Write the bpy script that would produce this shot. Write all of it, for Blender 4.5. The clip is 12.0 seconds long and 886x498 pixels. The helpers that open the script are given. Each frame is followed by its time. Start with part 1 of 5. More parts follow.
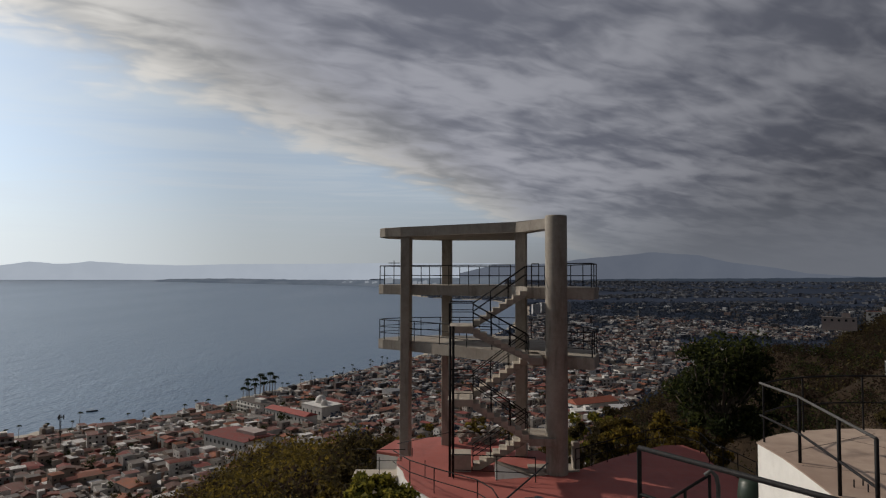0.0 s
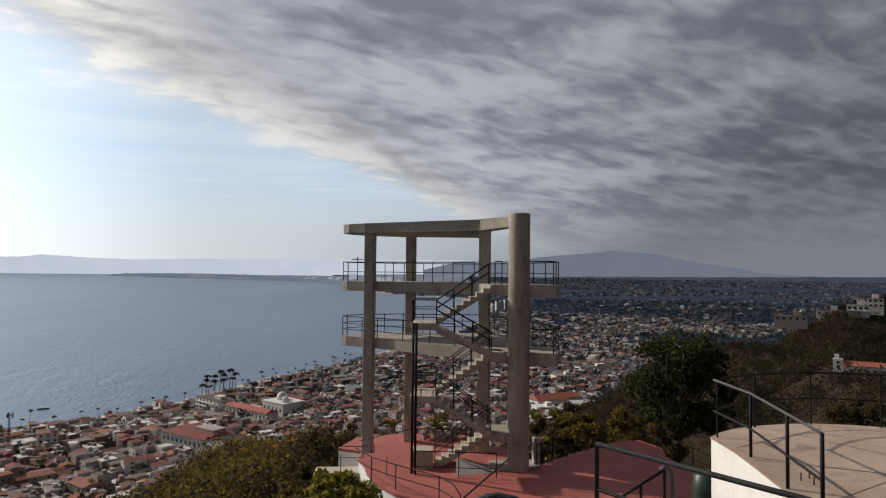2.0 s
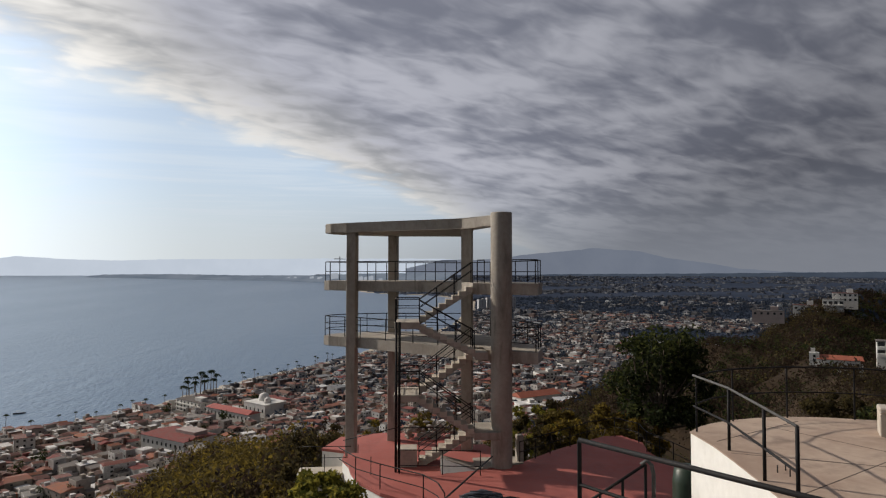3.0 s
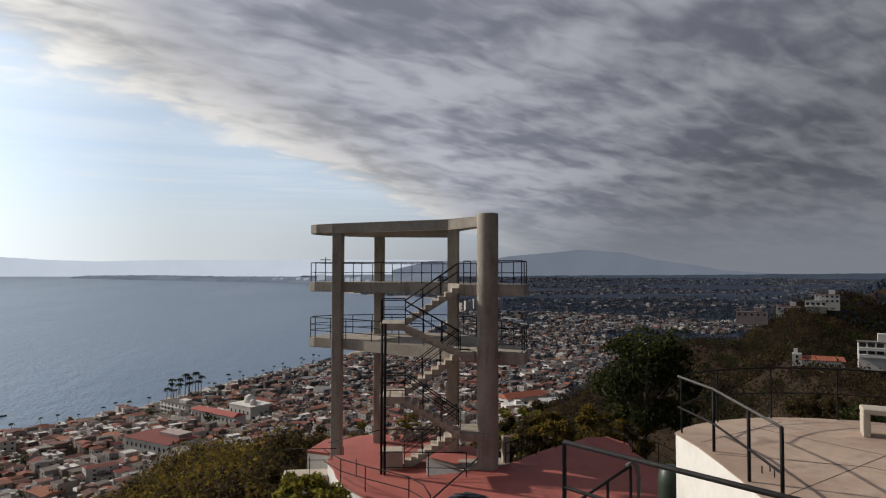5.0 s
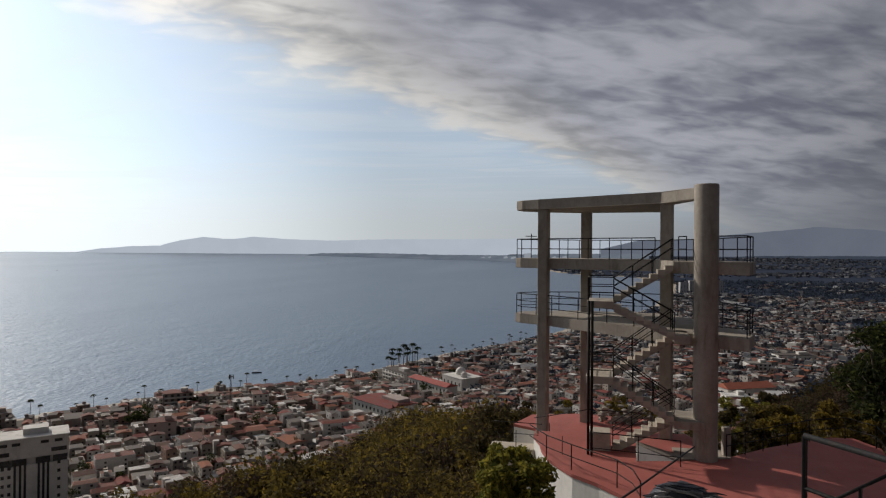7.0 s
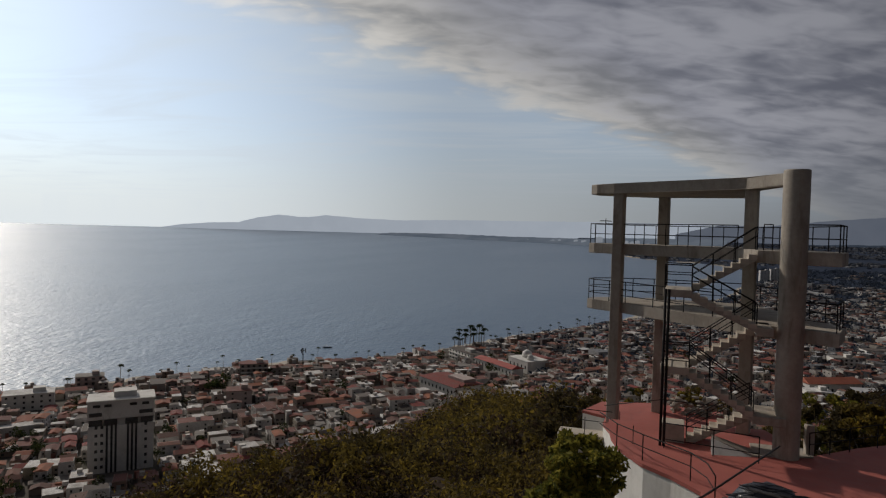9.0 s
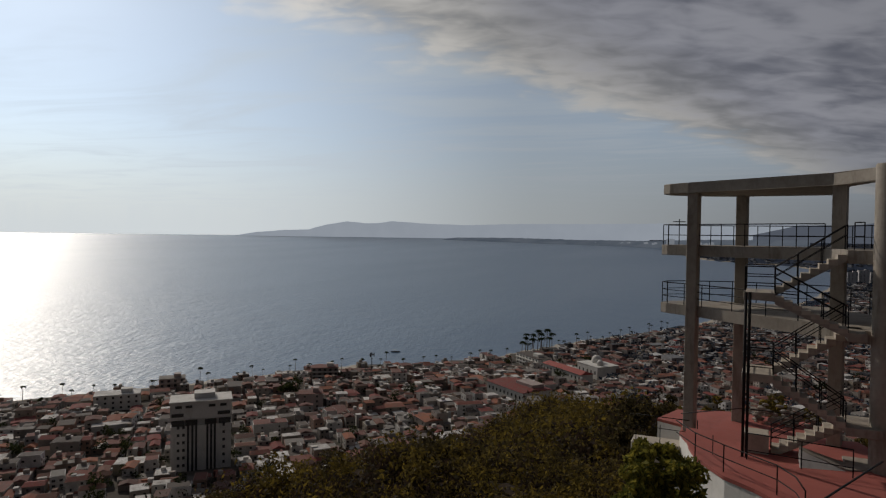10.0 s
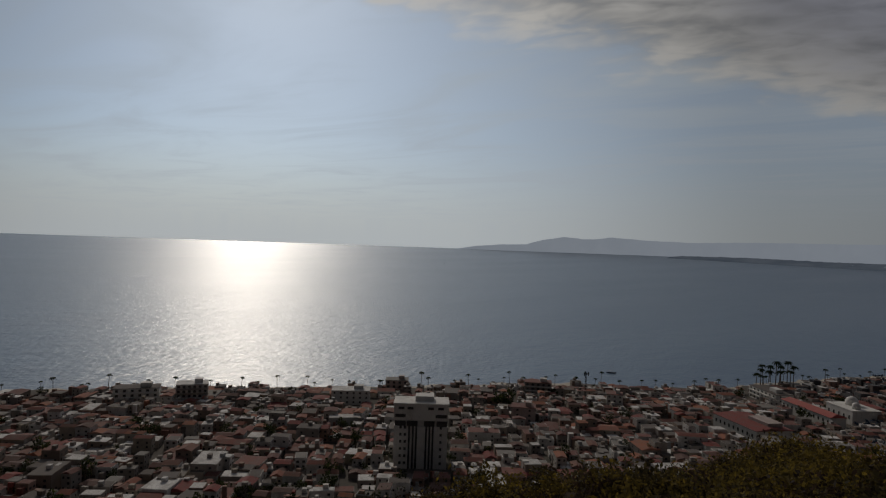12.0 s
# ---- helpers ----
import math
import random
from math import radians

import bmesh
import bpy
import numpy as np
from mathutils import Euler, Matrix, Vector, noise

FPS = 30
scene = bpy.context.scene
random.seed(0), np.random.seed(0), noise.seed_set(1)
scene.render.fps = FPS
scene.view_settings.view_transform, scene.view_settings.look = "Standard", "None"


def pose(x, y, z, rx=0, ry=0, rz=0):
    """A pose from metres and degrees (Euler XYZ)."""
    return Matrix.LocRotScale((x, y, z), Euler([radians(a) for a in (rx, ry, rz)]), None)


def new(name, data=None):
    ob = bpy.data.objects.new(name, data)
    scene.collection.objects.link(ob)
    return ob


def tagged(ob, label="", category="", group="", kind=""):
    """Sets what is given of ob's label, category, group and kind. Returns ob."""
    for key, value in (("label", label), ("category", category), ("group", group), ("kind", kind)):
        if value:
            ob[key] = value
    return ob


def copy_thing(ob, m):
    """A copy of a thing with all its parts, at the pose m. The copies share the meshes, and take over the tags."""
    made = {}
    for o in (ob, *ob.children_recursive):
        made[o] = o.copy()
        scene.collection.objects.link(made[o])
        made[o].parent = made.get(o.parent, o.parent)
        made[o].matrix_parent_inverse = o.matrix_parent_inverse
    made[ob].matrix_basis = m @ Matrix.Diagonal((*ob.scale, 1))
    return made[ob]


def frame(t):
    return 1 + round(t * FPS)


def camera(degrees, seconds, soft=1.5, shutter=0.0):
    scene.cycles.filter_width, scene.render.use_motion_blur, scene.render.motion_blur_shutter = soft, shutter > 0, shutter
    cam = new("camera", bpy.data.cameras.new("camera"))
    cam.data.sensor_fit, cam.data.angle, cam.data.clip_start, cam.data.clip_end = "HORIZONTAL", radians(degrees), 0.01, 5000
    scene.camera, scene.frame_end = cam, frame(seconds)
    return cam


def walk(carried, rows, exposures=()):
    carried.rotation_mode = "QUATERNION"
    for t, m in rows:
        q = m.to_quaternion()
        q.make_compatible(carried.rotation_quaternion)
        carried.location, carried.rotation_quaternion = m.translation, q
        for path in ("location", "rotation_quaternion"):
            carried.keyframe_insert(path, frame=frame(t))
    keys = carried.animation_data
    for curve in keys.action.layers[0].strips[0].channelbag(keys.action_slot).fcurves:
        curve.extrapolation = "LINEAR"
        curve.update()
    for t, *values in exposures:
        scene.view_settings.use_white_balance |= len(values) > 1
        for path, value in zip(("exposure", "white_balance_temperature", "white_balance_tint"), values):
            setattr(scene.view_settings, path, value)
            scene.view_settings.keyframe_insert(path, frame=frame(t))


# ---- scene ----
cam = camera(69.17, 12.0, soft=1.2)

# seconds, eye, heading to the left of +y, pitch, roll to the left (degrees)
PATH = [
    (0, (-0.011, 0.325, 8.400), 2.462, 2.464, 0.149),
    (0.5, (-0.016, 0.306, 8.412), 2.016, 2.260, 0.214),
    (1, (-0.015, 0.270, 8.417), 1.222, 1.967, 0.100),
    (1.5, (-0.011, 0.286, 8.418), -0.090, 2.032, 0.369),
    (2, (0.004, 0.311, 8.414), -0.712, 2.185, 0.606),
    (2.5, (-0.007, 0.276, 8.421), -1.345, 2.102, 0.474),
    (3, (-0.015, 0.240, 8.433), -2.323, 2.063, 0.111),
    (5, (0.022, 0.328, 8.422), -3.486, 2.181, 0.160),
    (5.5, (0.056, 0.446, 8.423), -2.119, 2.060, -0.258),
    (6, (0.045, 0.489, 8.396), 4.049, 1.688, -0.594),
    (6.5, (0.010, 0.520, 8.345), 9.793, 0.859, 0.286),
    (7, (0.039, 0.663, 8.281), 14.779, 0.215, 0.452),
    (7.5, (-0.117, 0.672, 8.290), 17.643, -0.964, 1.649),
    (9.5, (-0.115, 0.602, 8.356), 22.817, -1.511, 0.989),
    (10, (-0.225, 0.773, 8.315), 26.720, -1.278, 0.774),
    (10.5, (-0.405, 0.987, 8.255), 33.004, -0.794, 1.187),
    (11, (-0.470, 1.170, 8.220), 39.001, -0.285, 2.121),
    (11.5, (-0.560, 1.320, 8.215), 42.990, -0.111, 2.314),
    (12, (-0.620, 1.420, 8.210), 45.882, -0.367, 1.997),
]
EXPOSURES = [(0, -0.6), (0.5, -0.33), (1.0, -0.17), (1.5, -0.1), (3.0, -0.08), (5.5, -0.1), (6.5, -0.16), (7.0, -0.42), (7.5, -0.74), (9.5, -0.9), (10.5, -1.32), (11.0, -1.52), (12.0, -1.72)]
walk(cam, [(t, pose(*e, 90 + p, 0, h) @ pose(0, 0, 0, 0, 0, r)) for t, e, h, p, r in PATH], EXPOSURES)

# ---- light: hazy afternoon sun over the bay, broken cloud deck inland ----
SUN_AZ, SUN_EL = -61.5, 30.0
EYE_Z, SEA = 8.5, -106.5
SUN_DIR = Vector((math.sin(radians(SUN_AZ)) * math.cos(radians(SUN_EL)), math.cos(radians(SUN_AZ)) * math.cos(radians(SUN_EL)), math.sin(radians(SUN_EL))))


class Net:
    """Short hand for building a node tree."""

    def __init__(self, tree):
        self.tree = tree
        tree.nodes.clear()

    def node(self, kind, settings=None, **links):
        n = self.tree.nodes.new(kind)
        for k, v in (settings or {}).items():
            setattr(n, k, v)
        for k, v in links.items():
            self.put(n, k.replace("_", " "), v)
        return n

    def put(self, n, key, v):
        sock = n.inputs[int(key[1:])] if key[0] == "i" and key[1:].isdigit() else n.inputs[key]
        if isinstance(v, bpy.types.NodeSocket):
            self.tree.links.new(v, sock)
        else:
            sock.default_value = v

    def math(self, op, a, b=0.0, clamp=False):
        n = self.node("ShaderNodeMath", {"operation": op, "use_clamp": clamp})
        self.put(n, "i0", a), self.put(n, "i1", b)
        return n.outputs[0]

    def ramp(self, v, lo, hi, to_lo=0.0, to_hi=1.0, smooth=True):
        n = self.node("ShaderNodeMapRange", {"interpolation_type": "SMOOTHSTEP" if smooth else "LINEAR"})
        for k, x in zip(("i0", "i1", "i2", "i3", "i4"), (v, lo, hi, to_lo, to_hi)):
            self.put(n, k, x)
        return n.outputs[0]

    def mix(self, f, a, b, blend="MIX"):
        n = self.node("ShaderNodeMix", {"data_type": "RGBA", "blend_type": blend})
        for k, x in (("i0", f), ("i6", a), ("i7", b)):
            self.put(n, k, (*x, 1) if isinstance(x, tuple) and len(x) == 3 else x)
        return n.outputs[2]

    def noise(self, vec, scale, detail=4.0, rough=0.55, distort=0.0):
        n = self.node("ShaderNodeTexNoise", {}, Scale=scale, Detail=detail, Roughness=rough, Distortion=distort)
        if vec is not None:
            self.put(n, "Vector", vec)
        return n.outputs["Fac"]

    def mapped(self, vec, scale=(1, 1, 1), turn=(0, 0, 0)):
        return self.node("ShaderNodeMapping", {}, Vector=vec, Scale=scale, Rotation=turn).outputs[0]


def build_world():
    world = bpy.data.worlds.new("sky")
    world.use_nodes = True
    scene.world = world
    n = Net(world.node_tree)
    sky = n.node("ShaderNodeTexSky", {"sky_type": "NISHITA", "sun_disc": False, "sun_elevation": radians(SUN_EL), "sun_rotation": radians(SUN_AZ), "air_density": 1.0, "dust_density": 0.9, "altitude": 100.0})
    blue = n.mix(1.0, sky.outputs[0], (0.070, 0.085, 0.105), "MULTIPLY")
    way = n.node("ShaderNodeTexCoord").outputs["Generated"]
    xyz = n.node("ShaderNodeSeparateXYZ", {}, Vector=way).outputs
    up = n.math("MAXIMUM", xyz[2], 0.035)
    px, py = n.math("DIVIDE", xyz[0], up), n.math("DIVIDE", xyz[1], up)
    plane = n.node("ShaderNodeCombineXYZ", {}, X=px, Y=py).outputs[0]
    # distance inland of the edge of the cloud deck, in cloud heights
    edge = n.math("ADD", n.math("SUBTRACT", px, n.math("MULTIPLY", py, 0.27)), 2.6)
    # the puffs lie on a dome, so that they stay round towards the horizon
    dome = n.math("ADD", n.math("MAXIMUM", xyz[2], 0.0), 0.22)
    vault = n.node("ShaderNodeCombineXYZ", {}, X=n.math("DIVIDE", xyz[0], dome), Y=n.math("DIVIDE", xyz[1], dome)).outputs[0]
    flow = n.mapped(vault, (1.0, 1.25, 1.0), (0, 0, radians(-35)))
    coarse = n.noise(flow, 2.3, 3, 0.5, 0.25)
    fine = n.noise(n.mapped(flow, (0.75, 1.3, 1.0)), 8.5, 3, 0.5, 0.35)
    puffs = n.math("ADD", n.math("MULTIPLY", coarse, 0.6), n.math("MULTIPLY", fine, 0.4))
    ragged = n.math("ADD", edge, n.math("MULTIPLY", n.math("SUBTRACT", puffs, 0.5), 2.2))
    cover = n.ramp(ragged, -0.2, 0.45)
    # near the sun the rim is lit further in
    lit = n.math("ADD", 1.35, n.math("MULTIPLY", n.ramp(xyz[0], -0.3, -0.55), 2.2))
    depth = n.ramp(ragged, 0.0, lit)
    body = n.mix(n.ramp(puffs, 0.36, 0.64), (0.215, 0.228, 0.285), (0.50, 0.51, 0.575))
    rim = n.mix(n.ramp(puffs, 0.35, 0.6), (0.40, 0.405, 0.415), (0.90, 0.875, 0.83))
    cloud = n.mix(depth, rim, body)
    # the deck thickens and darkens inland
    dull = n.ramp(edge, 1.0, 4.8, 1.0, 0.42)
    cloud = n.mix(1.0, cloud, n.node("ShaderNodeCombineXYZ", {}, X=dull, Y=dull, Z=dull).outputs[0], "MULTIPLY")
    # thin high veil over the open sky
    veil = n.ramp(n.noise(n.mapped(plane, (0.5, 1.1, 1)), 0.8, 4, 0.6, 1.0), 0.4, 0.75, 0.5, 0.8)
    veil = n.math("ADD", veil, n.ramp(xyz[1], 0.45, 0.85, 0.0, 0.25), True)
    open_sky = n.mix(veil, blue, (0.65, 0.745, 0.85))
    whole = n.mix(cover, open_sky, cloud)
    # haze towards the horizon, pale over the bay and grey under the clouds
    side = n.ramp(n.math("SUBTRACT", xyz[0], n.math("MULTIPLY", xyz[1], 0.1)), -0.55, 0.3)
    haze = n.mix(side, (0.70, 0.75, 0.775), (0.21, 0.225, 0.26))
    thick = n.ramp(xyz[2], 0.0, 0.17, 0.97, 0.0)
    whole = n.mix(thick, whole, haze)
    # brighter sky round the sun
    sunward = n.math("ADD", n.math("MULTIPLY", xyz[0], math.sin(radians(SUN_AZ))), n.math("MULTIPLY", xyz[1], math.cos(radians(SUN_AZ))))
    glow = n.ramp(sunward, 0.72, 1.02, 1.0, 1.9)
    whole = n.mix(1.0, whole, n.node("ShaderNodeCombineXYZ", {}, X=glow, Y=glow, Z=glow).outputs[0], "MULTIPLY")
    # the unseen sky behind is dimmed, so faces turned that way get less light
    rear_dim = n.ramp(xyz[1], -0.5, 0.45, 0.42, 1.0)
    whole = n.mix(1.0, whole, n.node("ShaderNodeCombineXYZ", {}, X=rear_dim, Y=rear_dim, Z=rear_dim).outputs[0], "MULTIPLY")
    back = n.node("ShaderNodeBackground", {}, Color=whole, Strength=1.0)
    n.node("ShaderNodeOutputWorld", {}, Surface=back.outputs[0])


build_world()
sun = new("sun", bpy.data.lights.new("sun", "SUN"))
sun.data.energy, sun.data.angle, sun.data.color = 3.6, radians(1.2), (1.0, 0.9, 0.78)
sun.rotation_mode = "QUATERNION"
sun.rotation_quaternion = SUN_DIR.to_track_quat("Z", "Y")


# ---- materials ----
def surface(name, colours, scale=1.0, rough=0.8, bump=0.2, bump_scale=None, stains=None, metallic=0.0, vary=0.0, islands=False, spec=0.4, coords="Object"):
    """A mottled surface: two colours blended by noise at two sizes, with optional stains and a shift of tone per object or per piece."""
    m = bpy.data.materials.new(name)
    m.use_nodes = True
    n = Net(m.node_tree)
    vec = n.node("ShaderNodeTexCoord").outputs[coords] if coords == "Object" else n.node("ShaderNodeNewGeometry").outputs["Position"]
    big, small = n.noise(vec, scale, 5, 0.6), n.noise(vec, scale * 9, 4, 0.6)
    f = n.ramp(n.math("ADD", n.math("MULTIPLY", big, 0.65), n.math("MULTIPLY", small, 0.35)), 0.33, 0.67)
    col = n.mix(f, colours[0], colours[1])
    if stains:
        tone, amount, size, stretch = stains
        s = n.ramp(n.noise(n.mapped(vec, stretch), size, 6, 0.65, 0.4), 0.5, 0.72, 0.0, amount)
        col = n.mix(s, col, tone)
    if vary:
        r = n.node("ShaderNodeNewGeometry").outputs["Random Per Island"] if islands else n.node("ShaderNodeObjectInfo").outputs["Random"]
        hsv = n.node("ShaderNodeHueSaturation", {}, Color=col, Value=n.ramp(r, 0, 1, 1 - vary, 1 + vary, False), Saturation=n.ramp(n.math("FRACT", n.math("MULTIPLY", r, 7.3)), 0, 1, 1 - vary, 1 + vary * 0.5, False), Hue=n.ramp(n.math("FRACT", n.math("MULTIPLY", r, 13.7)), 0, 1, 0.5 - vary * 0.03, 0.5 + vary * 0.03, False))
        col = hsv.outputs[0]
    b = n.node("ShaderNodeBump", {}, Strength=bump, Distance=0.02, Height=n.noise(vec, bump_scale or scale * 14, 5, 0.6))
    p = n.node("ShaderNodeBsdfPrincipled", {}, Base_Color=col, Roughness=n.ramp(small, 0.3, 0.7, max(rough - 0.1, 0.05), min(rough + 0.1, 1.0)), Metallic=metallic, Normal=b.outputs[0])
    p.inputs["Specular IOR Level"].default_value = spec
    n.node("ShaderNodeOutputMaterial", {}, Surface=p.outputs[0])
    return m


def picked(name, choices, rough=0.85, islands=True, grime=0.25, scale=0.25):
    """One of several tones per piece or object, with grime."""
    m = bpy.data.materials.new(name)
    m.use_nodes = True
    n = Net(m.node_tree)
    vec = n.node("ShaderNodeNewGeometry").outputs["Position"]
    r = n.node("ShaderNodeNewGeometry").outputs["Random Per Island"] if islands else n.node("ShaderNodeObjectInfo").outputs["Random"]
    ramp = n.node("ShaderNodeValToRGB", {}, Fac=r)
    ramp.color_ramp.interpolation = "CONSTANT"
    stops = ramp.color_ramp.elements
    while len(stops) < len(choices):
        stops.new(0.5)
    for i, c in enumerate(choices):
        stops[i].position, stops[i].color = i / len(choices), (*c, 1)
    g = n.ramp(n.noise(vec, scale, 6, 0.65), 0.4, 0.7, 0.0, grime)
    fine = n.ramp(n.noise(vec, scale * 9, 3, 0.6), 0.35, 0.7, 0.0, grime * 0.8)
    col = n.mix(fine, n.mix(g, ramp.outputs[0], (0.12, 0.1, 0.085)), (0.2, 0.18, 0.16))
    p = n.node("ShaderNodeBsdfPrincipled", {}, Base_Color=col, Roughness=rough)
    p.inputs["Specular IOR Level"].default_value = 0.25
    n.node("ShaderNodeOutputMaterial", {}, Surface=p.outputs[0])
    return m


def leaf_material(name, a, b, c=None):
    m = bpy.data.materials.new(name)
    m.use_nodes = True
    n = Net(m.node_tree)
    r = n.node("ShaderNodeNewGeometry").outputs["Random Per Island"]
    pos = n.node("ShaderNodeNewGeometry").outputs["Position"]
    patch = n.ramp(n.noise(pos, 0.35, 3), 0.35, 0.65)
    col = n.mix(r, a, b)
    if c:
        col = n.mix(n.math("MULTIPLY", patch, n.ramp(r, 0.2, 0.9)), col, c)
    p = n.node("ShaderNodeBsdfPrincipled", {}, Base_Color=col, Roughness=0.75)
    p.inputs["Specular IOR Level"].default_value = 0.12
    t = n.node("ShaderNodeBsdfTranslucent", {}, Color=col)
    mixed = n.node("ShaderNodeMixShader", {}, Fac=0.5, i1=p.outputs[0], i2=t.outputs[0])
    n.node("ShaderNodeOutputMaterial", {}, Surface=mixed.outputs[0])
    return m


def sea_material():
    m = bpy.data.materials.new("sea_water")
    m.use_nodes = True
    n = Net(m.node_tree)
    pos = n.node("ShaderNodeNewGeometry").outputs["Position"]
    wind = n.mapped(pos, (1, 0.45, 1), (0, 0, radians(35)))
    h = n.math("ADD", n.noise(wind, 0.045, 4, 0.6), n.math("MULTIPLY", n.noise(wind, 0.35, 3, 0.6), 0.5))
    slick = n.noise(n.mapped(pos, (1, 0.25, 1), (0, 0, radians(25))), 0.004, 4, 0.6)
    bump = n.node("ShaderNodeBump", {}, Strength=0.75, Distance=3.0, Height=h)
    p = n.node("ShaderNodeBsdfPrincipled", {}, Base_Color=n.mix(slick, (0.050, 0.112, 0.205), (0.062, 0.128, 0.228)), Roughness=n.ramp(slick, 0.35, 0.65, 0.34, 0.38), IOR=1.333, Normal=bump.outputs[0])
    p.inputs["Coat Weight"].default_value, p.inputs["Coat Roughness"].default_value, p.inputs["Coat IOR"].default_value = 0.37, 0.29, 1.33
    ripple = n.node("ShaderNodeBump", {}, Strength=0.3, Distance=3.0, Height=n.math("ADD", h, n.math("MULTIPLY", n.noise(n.mapped(pos, (1, 0.3, 1), (0, 0, radians(40))), 0.16, 4, 0.62), 0.8)))
    n.put(p, "Coat Normal", ripple.outputs[0])
    n.node("ShaderNodeOutputMaterial", {}, Surface=p.outputs[0])
    return m


def hazy_glow_material(name, low, high, z0, z1, strength=1.0):
    """A plain far backdrop that glows, its haze put into the two given colours."""
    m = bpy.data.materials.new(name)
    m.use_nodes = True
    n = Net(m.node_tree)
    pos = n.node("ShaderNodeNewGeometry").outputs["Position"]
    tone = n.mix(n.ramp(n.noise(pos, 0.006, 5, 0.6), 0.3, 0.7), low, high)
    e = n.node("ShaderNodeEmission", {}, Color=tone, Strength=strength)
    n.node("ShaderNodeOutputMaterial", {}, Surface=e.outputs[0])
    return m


CONCRETE = surface("weathered_concrete", ((0.30, 0.265, 0.225), (0.42, 0.38, 0.33)), 0.7, 0.85, 0.35, 30, ((0.13, 0.11, 0.09), 0.6, 1.1, (1.6, 1.6, 0.35)))
STEP_CONCRETE = surface("pale_step_concrete", ((0.42, 0.37, 0.31), (0.52, 0.47, 0.40)), 1.0, 0.85, 0.3, 30, ((0.2, 0.17, 0.14), 0.4, 1.5, (1, 1, 1)))
RED_FLOOR = surface("red_painted_cement", ((0.32, 0.086, 0.07), (0.41, 0.122, 0.10)), 0.35, 0.75, 0.25, 12, ((0.2, 0.07, 0.06), 0.5, 0.6, (1, 0.35, 1)))
WHITE_WALL = surface("white_limewashed_wall", ((0.70, 0.68, 0.64), (0.82, 0.80, 0.76)), 0.6, 0.85, 0.25, 18, ((0.42, 0.39, 0.34), 0.45, 0.8, (1.5, 1.5, 0.3)))
TAN_FLOOR = surface("tan_cement_floor", ((0.33, 0.235, 0.18), (0.49, 0.38, 0.30)), 0.55, 0.85, 0.25, 20, ((0.20, 0.145, 0.115), 0.65, 1.1, (1, 1, 1)))
FLOOR_LINE_MAT = surface("joint_dirt_and_rail_shadow", ((0.07, 0.055, 0.045), (0.14, 0.11, 0.09)), 2, 0.95, 0.2, 20)
IRON = surface("black_painted_iron", ((0.008, 0.008, 0.009), (0.016, 0.015, 0.016)), 4, 0.65, 0.1, 40, ((0.03, 0.018, 0.012), 0.4, 6, (1, 1, 1)), spec=0.2)
STEEL = surface("bare_steel_tube", ((0.07, 0.068, 0.066), (0.12, 0.118, 0.116)), 3, 0.75, 0.05, 30, None, 0.1)
RUBBLE = surface("rubble_stone", ((0.22, 0.19, 0.16), (0.38, 0.34, 0.29)), 2.0, 0.9, 0.6, 12, None, 0, 0.3)
BARK = surface("grey_brown_bark", ((0.09, 0.07, 0.055), (0.16, 0.13, 0.10)), 2, 0.9, 0.6, 20)
PALM_BARK = surface("palm_bark", ((0.13, 0.11, 0.09), (0.2, 0.17, 0.14)), 1, 0.9, 0.4, 9)
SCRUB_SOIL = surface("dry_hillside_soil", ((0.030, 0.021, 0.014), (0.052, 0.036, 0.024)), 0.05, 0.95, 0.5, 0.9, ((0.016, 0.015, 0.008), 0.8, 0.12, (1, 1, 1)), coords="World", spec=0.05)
TOWN_GROUND = surface("dusty_town_ground", ((0.075, 0.068, 0.06), (0.13, 0.115, 0.10)), 0.03, 0.95, 0.2, 0.6, ((0.04, 0.045, 0.03), 0.7, 0.05, (1, 1, 1)), coords="World", spec=0.1)
# the blue of distant haze is put into the plain's base colour
PLAIN_GROUND = surface("hazy_wooded_plain", ((0.022, 0.032, 0.056), (0.046, 0.060, 0.094)), 0.003, 0.95, 0.1, 0.2, ((0.014, 0.023, 0.040), 0.7, 0.0045, (0.6, 1.5, 1)), coords="World", spec=0.05)
SAND = surface("beach_sand", ((0.36, 0.31, 0.25), (0.46, 0.40, 0.32)), 0.05, 0.95, 0.1, 0.5, coords="World")
STREET = surface("worn_street_cobble", ((0.19, 0.175, 0.16), (0.28, 0.26, 0.235)), 0.1, 0.9, 0.2, 2, coords="World")
ROOF_TILE = picked("terracotta_roofs", [(0.20, 0.052, 0.038), (0.27, 0.082, 0.048), (0.135, 0.042, 0.035), (0.19, 0.078, 0.056), (0.32, 0.105, 0.052), (0.115, 0.052, 0.043), (0.22, 0.036, 0.032)], 0.9, True, 0.45, 0.3)
ROOF_TILE_OBJ = picked("terracotta_roof", [(0.20, 0.052, 0.038), (0.27, 0.082, 0.048), (0.135, 0.042, 0.035), (0.19, 0.078, 0.056), (0.32, 0.105, 0.052), (0.115, 0.052, 0.043), (0.22, 0.036, 0.032)], 0.9, False, 0.45, 0.3)
FLAT_ROOF = picked("flat_roofs", [(0.24, 0.225, 0.21), (0.13, 0.115, 0.11), (0.17, 0.058, 0.048), (0.66, 0.64, 0.62), (0.15, 0.13, 0.12), (0.20, 0.068, 0.055), (0.09, 0.075, 0.07), (0.78, 0.77, 0.75)], 0.9, True, 0.5, 0.2)
